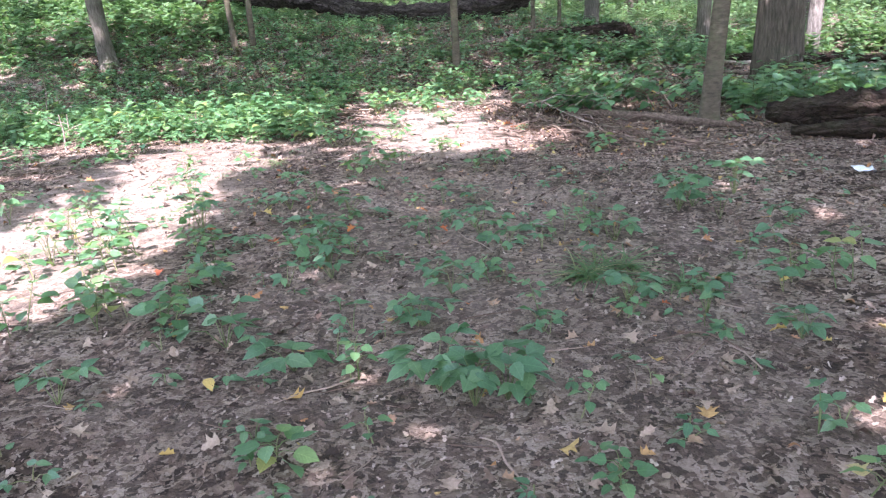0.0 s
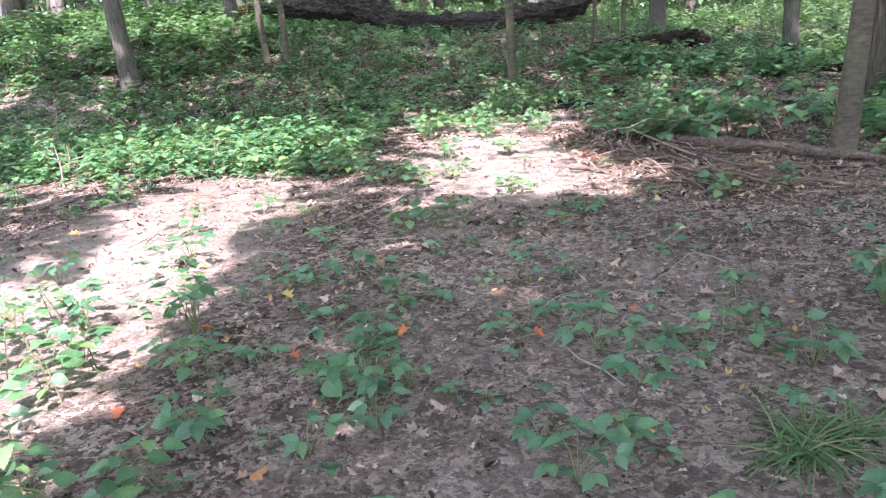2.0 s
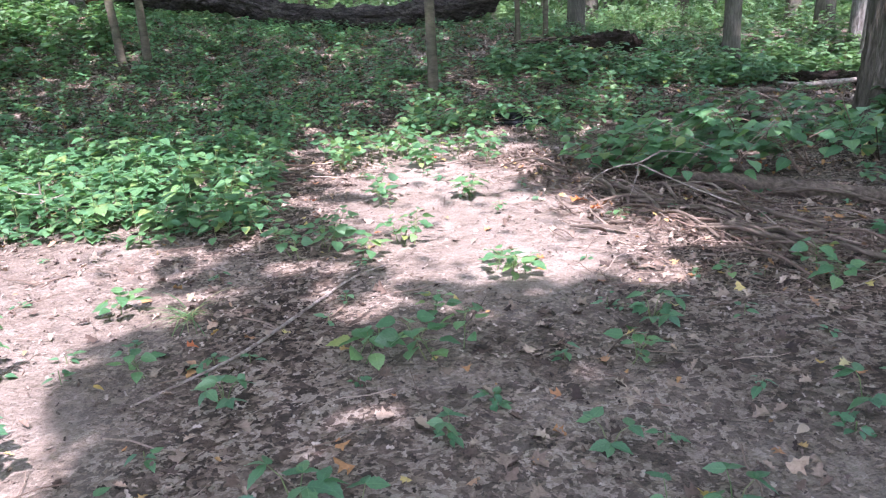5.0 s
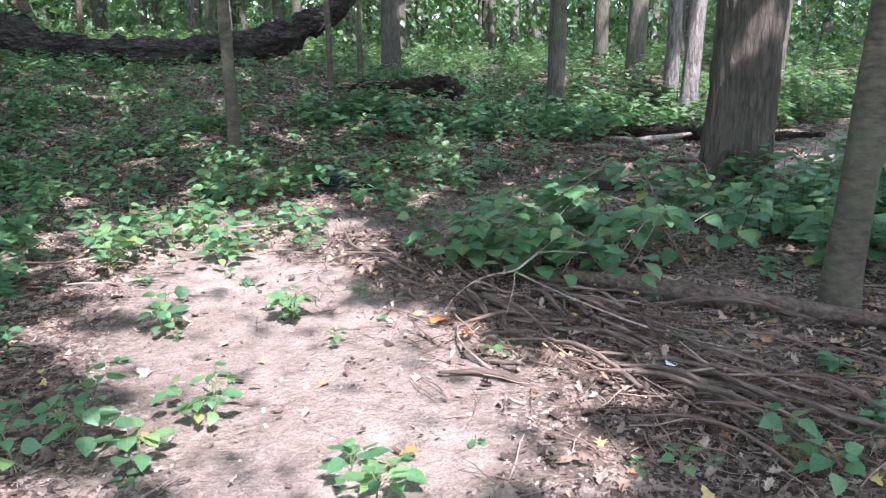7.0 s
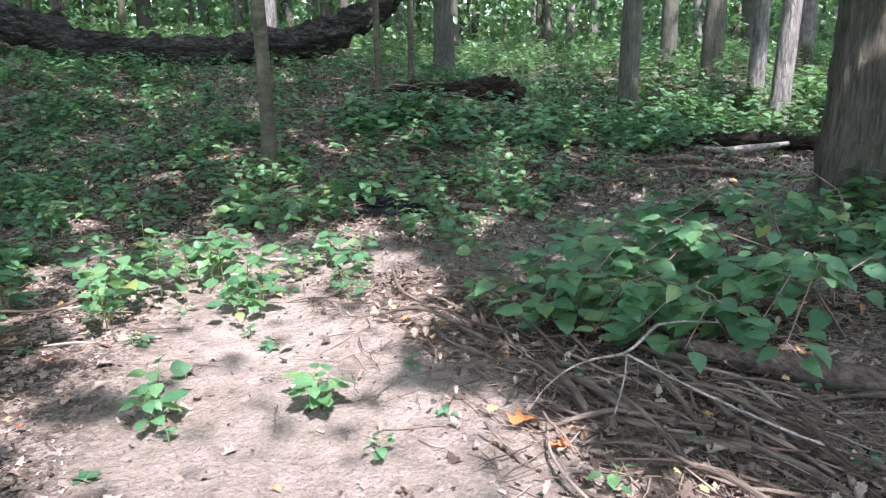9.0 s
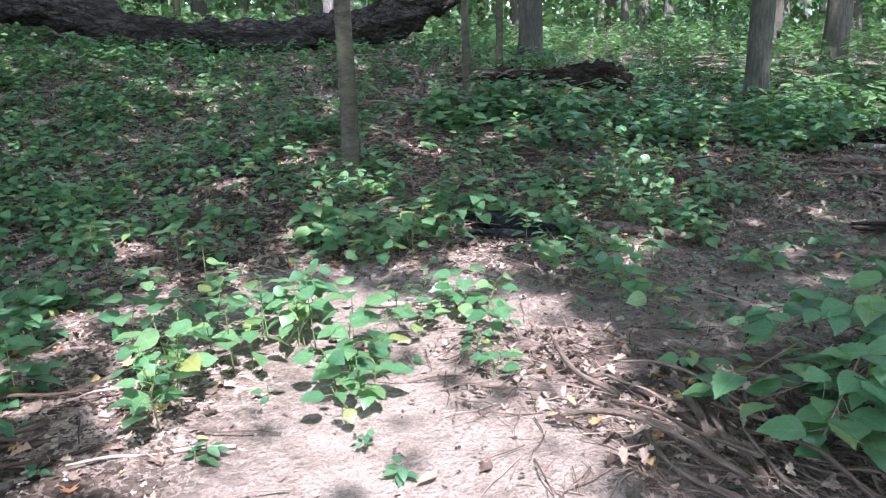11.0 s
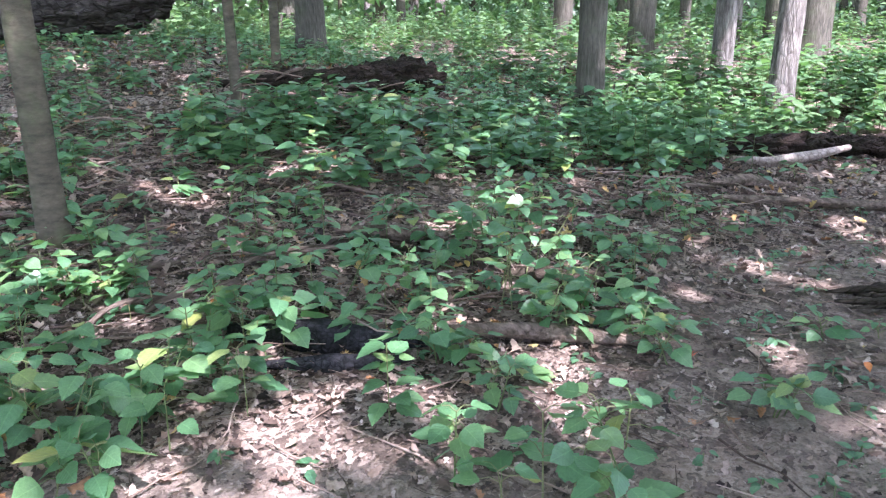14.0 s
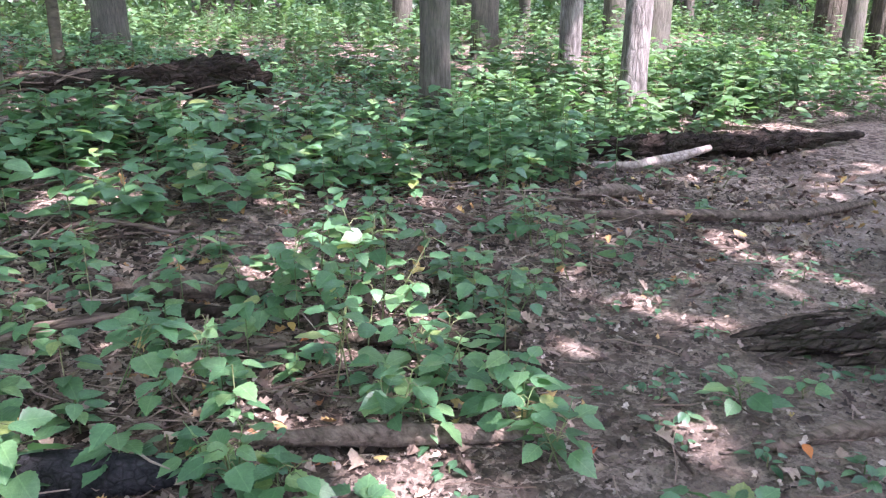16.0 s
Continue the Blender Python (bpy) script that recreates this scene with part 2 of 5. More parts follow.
DEADWOOD = bark_material("weathered_wood", (0.05, 0.037, 0.029), (0.225, 0.168, 0.128), 34, 0.12, 1.0, 0.1, 1, 0.3)
LOGWOOD = bark_material("fallen_log_bark", (0.02, 0.016, 0.014), (0.115, 0.095, 0.083), 11, 0.35, 1.0, 0.1, 0, 0.85, 0.09)
ROTTEN = bark_material("rotten_wood", (0.013, 0.010, 0.008), (0.062, 0.044, 0.034), 18, 0.25, 1.0, 0.15, 0, 0.8, 0.05)
CHAR = bark_material("charred_wood", (0.012, 0.012, 0.013), (0.05, 0.048, 0.05), 30, 1.0, 1.0)
PALEWOOD = bark_material("bare_wood", (0.22, 0.17, 0.14), (0.46, 0.38, 0.32), 18, 0.8, 0.7)
REDWOOD = bark_material("red_rotten_wood", (0.16, 0.07, 0.045), (0.36, 0.19, 0.13), 14, 0.8, 1.0)


# ---- small helpers ----
def smooth(u):
    u = np.clip(u, 0.0, 1.0)
    return u * u * (3 - 2 * u)


def plain(x, y):
    """Height of the ground without its unevenness: a flat path, with a low bank that rises beyond it."""
    x, y = np.asarray(x, float), np.asarray(y, float)
    amp = 1.12 + 0.12 * np.clip(-x - 1, 0, 7)
    amp = amp + (0.55 - amp) * smooth((x - 2.5) / 4)
    z = -0.05 + amp * smooth((y - 13.3) / 9.5)
    z = z + 0.018 * np.sin(1.7 * x + 0.6 * y) * np.sin(1.3 * y - 0.4 * x) + 0.008 * np.sin(5.1 * x + 1.0) * np.sin(4.3 * y)
    # a hump at the young tree, hollows at the two trees beyond the trail
    for cx, cy, up, wide in ((0.3, 16.4, 0.16, 1.1), (6.1, 17.9, -0.07, 0.8), (8.1, 16.9, -0.22, 1.2)):
        z = z + up * np.exp(-((x - cx) ** 2 + (y - cy) ** 2) / wide ** 2)
    return z


GRID = {}


def lay(x, y):
    """Height of the built ground, between its grid points."""
    x, y = np.asarray(x, float), np.asarray(y, float)
    xs, ys, gz = GRID["xs"], GRID["ys"], GRID["z"]
    i = np.clip(np.searchsorted(xs, x) - 1, 0, len(xs) - 2)
    j = np.clip(np.searchsorted(ys, y) - 1, 0, len(ys) - 2)
    u, v = (x - xs[i]) / (xs[i + 1] - xs[i]), (y - ys[j]) / (ys[j + 1] - ys[j])
    return (gz[j, i] * (1 - u) + gz[j, i + 1] * u) * (1 - v) + (gz[j + 1, i] * (1 - u) + gz[j + 1, i + 1] * u) * v


def ground(x, y):
    return float(lay(x, y))


def mesh_object(name, verts, faces, mat, uvs=None, flat=False):
    """faces: an array with the same number of corners in every row."""
    verts, faces = np.asarray(verts, np.float32), np.asarray(faces, np.int32)
    me = bpy.data.meshes.new(name)
    me.vertices.add(len(verts))
    me.vertices.foreach_set("co", verts.ravel())
    k = faces.shape[1]
    me.loops.add(faces.size)
    me.loops.foreach_set("vertex_index", faces.ravel())
    me.polygons.add(len(faces))
    me.polygons.foreach_set("loop_start", np.arange(0, faces.size, k, dtype=np.int32))
    if uvs is not None:
        layer = me.uv_layers.new(name="UVMap")
        layer.data.foreach_set("uv", np.asarray(uvs, np.float32)[faces.ravel()].ravel())
    me.update(calc_edges=True)
    me.validate()
    if not flat:
        me.polygons.foreach_set("use_smooth", np.ones(len(faces), dtype=bool))
    me.materials.append(mat)
    return me


def many(template, faces, mats, uv=None):
    """One set of arrays from a template, set down once for each 3 x 4 matrix in mats."""
    n, k = len(mats), len(template)
    v = np.einsum("nij,kj->nki", mats[:, :, :3], template) + mats[:, None, :, 3]
    f = (np.asarray(faces)[None] + (np.arange(n) * k)[:, None, None]).reshape(-1, len(faces[0]))
    return v.reshape(-1, 3), f, (np.tile(uv, (n, 1)) if uv is not None else None)


def turns(yaw, pitch, roll, size, xyz):
    """Matrices: rolled about its own length (y), pitched, turned about z, scaled, moved."""
    cy, sy, cp, sp, cr, sr = np.cos(yaw), np.sin(yaw), np.cos(pitch), np.sin(pitch), np.cos(roll), np.sin(roll)
    o, i = np.zeros_like(cy), np.ones_like(cy)
    rz = np.stack([np.stack([cy, -sy, o], -1), np.stack([sy, cy, o], -1), np.stack([o, o, i], -1)], 1)
    rx = np.stack([np.stack([i, o, o], -1), np.stack([o, cp, -sp], -1), np.stack([o, sp, cp], -1)], 1)
    ry = np.stack([np.stack([cr, o, sr], -1), np.stack([o, i, o], -1), np.stack([-sr, o, cr], -1)], 1)
    r = rz @ rx @ ry * np.asarray(size)[:, None, None]
    return np.concatenate([r, np.asarray(xyz)[:, :, None]], 2)


def blade(outline, fold=0.18, droop=0.25, cup=0.0):
    """A leaf one unit long along y: half outlines as (along, half width); folded at its midrib. Returns verts, quads, uvs."""
    v, uv = [], []
    for a, w in outline:
        z = -droop * a * a
        v += [(-w, a, z + fold * w + cup * w * w), (0, a, z), (w, a, z + fold * w + cup * w * w)]
        uv += [(0.5 - w, a), (0.5, a), (0.5 + w, a)]
    f = []
    for r in range(len(outline) - 1):
        b = 3 * r
        f += [(b, b + 1, b + 4, b + 3), (b + 1, b + 2, b + 5, b + 4)]
    return np.array(v, float), np.array(f), np.array(uv, float)


OVATE = blade([(0, 0.02), (0.05, 0.2), (0.13, 0.33), (0.17, 0.32), (0.27, 0.405), (0.31, 0.38), (0.42, 0.415), (0.46, 0.375), (0.57, 0.37), (0.61, 0.32), (0.72, 0.275), (0.76, 0.215), (0.87, 0.12), (1.0, 0.004)], 0.17, 0.16)
TOOTHED = blade([(0, 0.02), (0.05, 0.17), (0.15, 0.35), (0.19, 0.31), (0.31, 0.40), (0.35, 0.34), (0.48, 0.37), (0.52, 0.295), (0.65, 0.29), (0.69, 0.22), (0.82, 0.16), (0.86, 0.1), (1.0, 0.004)], 0.19, 0.18)
LANCE = blade([(0, 0.012), (0.1, 0.17), (0.2, 0.27), (0.25, 0.235), (0.38, 0.31), (0.43, 0.265), (0.56, 0.275), (0.6, 0.22), (0.74, 0.18), (0.78, 0.135), (1.0, 0.004)], 0.2, 0.22)
SIMPLE = blade([(0, 0.02), (0.22, 0.36), (0.55, 0.32), (1.0, 0.01)], 0.25, 0.25)
MAPLE = blade([(0, 0.02), (0.05, 0.22), (0.16, 0.50), (0.28, 0.27), (0.40, 0.30), (0.58, 0.56), (0.62, 0.22), (0.74, 0.20), (0.82, 0.24), (1.0, 0.01)], 0.25, 0.3, 0.5)
CURL = blade([(0, 0.03), (0.15, 0.2), (0.28, 0.13), (0.45, 0.33), (0.58, 0.2), (0.76, 0.25), (0.88, 0.07), (1.0, 0.02)], 0.7, -0.35, 0.9)


def tube(points, radii, segs=12, rough=0.0, rings=0, seed=0, lump=3.0, cap=True, flare=None, groove=0.0):
    """A tube through the points with lumpy sides; quads, with both ends closed by pulled-in rings."""
    pts, rad = np.array(points, float), np.array(radii, float)
    if rings:
        d = np.r_[0, np.cumsum(np.linalg.norm(np.diff(pts, axis=0), axis=1))]
        s = np.linspace(0, d[-1], rings)
        fine = np.stack([np.interp(s, d, pts[:, c]) for c in range(3)], 1)
        for _ in range(2):
            fine[1:-1] = (fine[:-2] + 2 * fine[1:-1] + fine[2:]) / 4
        pts, rad = fine, np.interp(s, d, rad)
    tan = np.gradient(pts, axis=0)
    tan /= np.linalg.norm(tan, axis=1)[:, None] + 1e-9
    ref = np.array([0.0, 0.0, 1.0]) if abs(tan[0][2]) < 0.8 else np.array([0.0, 1.0, 0.0])
    verts = []
    for p, r, t in zip(pts, rad, tan):
        u = np.cross(ref, t)
        u /= np.linalg.norm(u)
        w = np.cross(t, u)
        for k in range(segs):
            a = 2 * math.pi * k / segs
            dvec = math.cos(a) * u + math.sin(a) * w
            rr = r
            if rough:
                q = Vector(p * lump) + Vector(dvec) * (lump * 0.35) + Vector((seed * 7.1, seed * 3.3, 0))
                rr *= 1 + rough * noise.noise(q) + 0.5 * rough * noise.noise(q * 3.1)
            if groove:
                rr *= 1 + groove * noise.noise(Vector((math.cos(a) * 3.2, math.sin(a) * 3.2, len(verts) / segs * 0.035 + seed))) + 0.6 * groove * noise.noise(Vector((math.cos(a) * 8, math.sin(a) * 8, len(verts) / segs * 0.05 + seed)))
            if flare:
                rr += flare(p, a)
            verts.append(p + dvec * rr)
    n = len(pts)
    if cap:
        first, last = np.array(verts[:segs]), np.array(verts[-segs:])
        verts = list(pts[0] + (first - pts[0]) * 0.04 + tan[0] * rad[0] * 0.25) + verts + list(pts[-1] + (last - pts[-1]) * 0.04 - tan[-1] * rad[-1] * 0.25)
        n += 2
    faces = []
    for i in range(n - 1):
        for k in range(segs):
            k2 = (k + 1) % segs
            faces.append((i * segs + k, i * segs + k2, (i + 1) * segs + k2, (i + 1) * segs + k))
    return np.array(verts), np.array(faces)


def part(name, mesh, parent, label="", m=None):
    ob = new(name, mesh)
    ob.parent = parent
    if m is not None:
        ob.matrix_basis = m
    if label:
        tagged(ob, label)
    return ob


def thing(name, x, y, z, label, category, group="", kind=""):
    ob = new(name)
    ob.empty_display_size = 0.1
    ob.location = (x, y, z)
    return tagged(ob, label, category, group, kind)


# ---- ground ----
def build_ground():
    xs = np.unique(np.concatenate([np.linspace(-400, -14, 40), np.arange(-14, -5, 0.3), np.arange(-5, 7, 0.07), np.arange(7, 20, 0.3), np.linspace(20, 400, 40)]))
    ys = np.unique(np.concatenate([np.linspace(-400, -4, 40), np.arange(-4, 1, 0.3), np.arange(1, 18, 0.07), np.arange(18, 34, 0.3), np.linspace(34, 400, 40)]))
    gx, gy = np.meshgrid(xs, ys)
    gz = plain(gx, gy)
    near = (gx > -6) & (gx < 8) & (gy > 0) & (gy < 19)
    idx = np.argwhere(near)
    for i, j in idx:
        p = Vector((gx[i, j], gy[i, j], 0))
        gz[i, j] += 0.016 * noise.noise(p * 2.3) + 0.012 * noise.noise(p * 6.5) + 0.006 * noise.noise(p * 15)
    GRID["xs"], GRID["ys"], GRID["z"] = xs, ys, gz
    v = np.stack([gx.ravel(), gy.ravel(), gz.ravel()], 1)
    w = len(xs)
    a = (np.arange(len(ys) - 1)[:, None] * w + np.arange(w - 1)[None]).ravel()
    f = np.stack([a, a + 1, a + w + 1, a + w], 1)
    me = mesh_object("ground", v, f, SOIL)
    fx, fy = v[:, 0], v[:, 1]
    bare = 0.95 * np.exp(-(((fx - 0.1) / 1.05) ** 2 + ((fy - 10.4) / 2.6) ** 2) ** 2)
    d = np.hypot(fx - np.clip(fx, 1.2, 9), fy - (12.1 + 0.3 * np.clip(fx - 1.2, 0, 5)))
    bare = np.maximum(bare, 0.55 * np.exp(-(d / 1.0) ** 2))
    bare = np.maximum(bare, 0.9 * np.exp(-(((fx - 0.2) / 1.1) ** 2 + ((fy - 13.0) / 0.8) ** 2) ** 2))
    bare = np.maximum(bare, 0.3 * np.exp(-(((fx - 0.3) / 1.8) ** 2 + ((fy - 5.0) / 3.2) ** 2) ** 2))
    # sunlight put into the colour: paler soil over the left sun patch
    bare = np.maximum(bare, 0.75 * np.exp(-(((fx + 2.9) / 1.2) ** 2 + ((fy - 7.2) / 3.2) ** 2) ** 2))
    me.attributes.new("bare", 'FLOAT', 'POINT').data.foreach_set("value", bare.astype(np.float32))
    tagged(new("ground", me), "brown forest soil with matted leaf litter and a trodden path", "ground", kind="structure")


build_ground()

# ---- trees ----
def trunk_arrays(r, height, lean=(0, 0), base=1.5, seed=1, segs=20, ridges=0.0, rough=0.06):
    """A tapered trunk with a root flare, from 0.15 m under the ground."""
    hs = np.concatenate([np.linspace(-0.15, 3.2, 46 if ridges else 24), np.linspace(3.8, height, 12)])
    pts = [(lean[0] * max(h, 0), lean[1] * max(h, 0), h) for h in hs]
    rad = [r * (1 - 0.55 * max(h, 0) / height) for h in hs]

    def flare(p, a):
        root = (base - 1) * r * math.exp(-max(p[2], 0) / 0.22) * (1 + 0.5 * math.sin(5 * a + seed) + 0.3 * math.sin(3 * a + 2 * seed))
        if ridges:
            q = Vector((math.cos(a) * 7.5, math.sin(a) * 7.5, p[2] * 1.3 + seed))
            root += ridges * r * (abs(noise.noise(q)) + 0.5 * abs(noise.noise(q * 2.1)) - 0.25)
        return root
    return tube(pts, rad, segs, rough, seed=seed, lump=2.0, flare=flare)


# ---- sunlit places on the ground: gaps cut in the crowns above view (x, y, half widths) ----
GAPS_PATH = [(-2.8, 9.15, 1.0, 1.6), (-2.75, 6.1, 1.05, 1.2), (-3.3, 5.0, 1.4, 0.85), (-2.5, 7.5, 0.7, 0.8), (-2.35, 4.1, 0.45, 0.4), (-4.6, 10.7, 1.7, 0.85), (-2.9, 11.3, 1.1, 0.8),
             (-1.9, 12.6, 0.7, 0.5), (0.0, 11.6, 1.02, 1.15), (0.08, 9.9, 1.02, 1.1), (0.75, 8.75, 0.6, 0.5), (0.68, 9.5, 0.55, 0.75), (1.4, 9.1, 0.42, 0.45), (-0.7, 8.3, 0.4, 0.42), (0.15, 8.85, 1.0, 0.45), (-0.6, 10.7, 0.48, 1.7), (-0.35, 13.05, 0.6, 0.75), (0.4, 12.75, 0.72, 0.55), (0.85, 12.45, 0.45, 0.35), (-0.55, 12.55, 0.5, 0.5), (0.0, 12.4, 0.6, 0.5), (-3.6, 12.2, 1.7, 1.1), (-5.3, 12.1, 1.0, 0.8),
             (-1.2, 13.9, 0.3, 0.5), (-1.2, 19.1, 0.5, 0.35), (-6.2, 21.0, 1.2, 1.3), (-8.5, 20.5, 1.5, 1.6)]
GAPS_TRAIL = [(1.72, 13.84, 0.34, 0.28), (3.4, 13.85, 0.34, 0.2), (2.8, 13.5, 0.32, 0.2), (2.06, 13.13, 0.3, 0.16), (2.97, 14.63, 0.24, 0.17), (1.05, 13.48, 0.28, 0.14), (1.35, 13.75, 0.2, 0.14), (3.1, 13.33, 0.22, 0.13), (2.5, 12.5, 0.25, 0.13),
              (3.95, 14.05, 0.3, 0.18), (2.35, 14.4, 0.4, 0.26), (3.0, 15.2, 0.4, 0.26), (2.5, 15.4, 0.3, 0.2), (2.06, 16.6, 0.26, 0.2), (5.4, 13.74, 0.5, 0.2), (1.59, 15.23, 0.24, 0.15), (3.84, 14.84, 0.24, 0.15), (-0.62, 14.1, 0.32, 0.22), (-1.15, 14.6, 0.4, 0.25), (1.56, 13.66, 0.2, 0.12),
              (4.2, 15.9, 0.22, 0.2), (4.6, 17.0, 0.35, 0.25), (6.8, 17.9, 0.6, 0.5), (0.35, 15.3, 0.5, 0.3), (1.9, 14.35, 0.2, 0.16), (3.3, 16.2, 0.2, 0.15), (5.0, 16.3, 0.3, 0.2),
              (2.7, 11.6, 0.4, 0.25), (3.4, 11.3, 0.35, 0.22), (2.1, 11.2, 0.25, 0.2), (3.6, 4.9, 0.5, 0.3), (2.9, 5.2, 0.35, 0.2), (1.9, 4.42, 0.22, 0.14), (2.37, 6.0, 0.22, 0.14), (1.6, 2.65, 0.2, 0.12), (-0.41, 2.89, 0.16, 0.09)]


def open_to_sun(x, y):
    inside = np.zeros_like(x, bool)
    for cx, cy, rx, ry in GAPS_PATH + GAPS_TRAIL:
        ang = np.arctan2(y - cy, x - cx)
        wob = 1 + 0.14 * np.sin(3 * ang + cx * 5) + 0.10 * np.sin(7 * ang + cy * 3)
        inside |= ((x - cx) / rx) ** 2 + ((y - cy) / ry) ** 2 < wob
    # strip kept shaded by leaves out of view, like a broad trunk's shadow
    inside &= ~((x > -1.86 - 0.07 * (y - 7)) & (x < -0.99) & (y < 11.9))
    field = np.sin(0.9 * x + 0.5 * y) + np.sin(1.1 * y - 0.7 * x + 1) + 0.8 * np.sin(2.3 * x - 1.1 * y)
    far = ((x > 7.0) & (y > 15.8)) | (y > 23.5) | (x > 11)
    inside |= far & (field > np.where(x > 6.5, -0.6, 0.3))
    # small gaps cut in the unseen crowns to dapple the shrub and the bank
    fleck = np.sin(7.1 * x + 2.3 * y) + np.sin(6.3 * y - 4.2 * x + 1) + np.sin(11 * x - 5 * y + 2)
    thin = (np.abs(x - 2.9) < 1.5) & (np.abs(y - 11.4) < 0.8)
    inside |= thin & (fleck > 0.45)
    inside |= (y > 14.3) & (x > -4) & (x < 6) & (fleck > np.where(x < 1, 2.2, np.where(y < 17.2, 1.3, 1.75)))
    return inside


# x, y, radius, lean x, lean y, bark, segments
TREES = [
    ("near_path", 3.33, 9.42, 0.108, 0.075, 0.02, "smooth"), ("large", 5.66, 13.03, 0.37, 0.02, 0.0, "furrow"), ("sapling", 0.46, 15.83, 0.078, 0.0, 0.01, "smooth"),
    ("mid", 6.05, 17.9, 0.155, 0.015, 0.0, "bark"), ("mid", 9.5, 20.6, 0.21, 0.02, 0.0, "bark"), ("pale", 8.05, 16.95, 0.15, 0.06, 0.02, "flaky"),
    ("bank", -7.0, 17.2, 0.17, -0.07, 0.02, "bark"), ("sapling", -4.42, 18.0, 0.07, -0.06, 0.0, "smooth"), ("sapling", -4.04, 18.1, 0.07, -0.01, 0.0, "smooth"),
    ("sapling", 2.35, 18.64, 0.05, 0.0, 0.02, "smooth"), ("sapling", 3.1, 19.6, 0.05, 0.02, 0.0, "smooth"), ("mid", 4.25, 21.4, 0.19, 0.0, 0.0, "bark"),
    ("mid", 12.0, 19.3, 0.27, 0.05, 0.0, "bark"), ("mid", 12.0, 20.9, 0.17, 0.01, 0.0, "flaky"), ("mid", 14.1, 21.5, 0.25, 0.0, 0.0, "bark"),
    ("mid", 14.85, 17.3, 0.16, 0.03, 0.0, "bark"), ("mid", 15.4, 17.0, 0.26, 0.05, 0.0, "furrow"), ("mid", 17.7, 18.8, 0.33, 0.03, 0.0, "furrow"),
    ("mid", 10.9, 24.2, 0.2, 0.0, 0.0, "bark"), ("mid", 8.8, 18.4, 0.14, 0.0, 0.0, "flaky"), ("mid", -6.4, 22.6, 0.17, -0.02, 0.0, "bark"),
]
KINDS = {"smooth": (SMOOTH, "smooth grey-brown", 16, 0.0), "furrow": (FURROW, "deeply furrowed grey-brown", 72, 0.16), "bark": (BARK, "rough grey", 24, 0.05), "flaky": (FLAKY, "pale flaking", 24, 0.05)}
# trees added beside and behind the walk, mostly unseen; their crowns shade it
SIDE_TREES = [(-9, 3, 0.2), (-8, 10, 0.2), (7.5, 3.5, 0.25), (10.5, 8.5, 0.22), (13.5, 10.5, 0.25), (4.9, -3.5, 0.22), (-5.2, -4, 0.22), (10, -2, 0.2), (16, 6, 0.25), (-11, 15, 0.2), (-13, 24, 0.25), (3.6, -9, 0.25), (-3.4, -9, 0.22), (8.5, -9, 0.2), (-10, -6, 0.2)]


# leaf cards above the view, set along sun rays to shade chosen ground
def crown_cards(n, x0, x1, y0, y1, size, keep_inside=0.0):
    qx, qy = np.random.uniform(x0, x1, n), np.random.uniform(y0, y1, n)
    h = np.random.uniform(7.5, 13.5, n)
    keep = ~open_to_sun(qx, qy) | (np.random.rand(n) < keep_inside)
    qx, qy, h = qx[keep], qy[keep], h[keep]
    g = np.clip(lay(qx, qy), -0.1, 2)
    p = np.stack([qx + SUN.x / SUN.z * (h - g), qy + SUN.y / SUN.z * (h - g), h], 1)
    return p, np.random.uniform(0.7, 1.3, len(p)) * size


SPRAY = blade([(0, 0.05), (0.3, 0.36), (0.65, 0.30), (1.0, 0.02)], 0.3, 0.3)


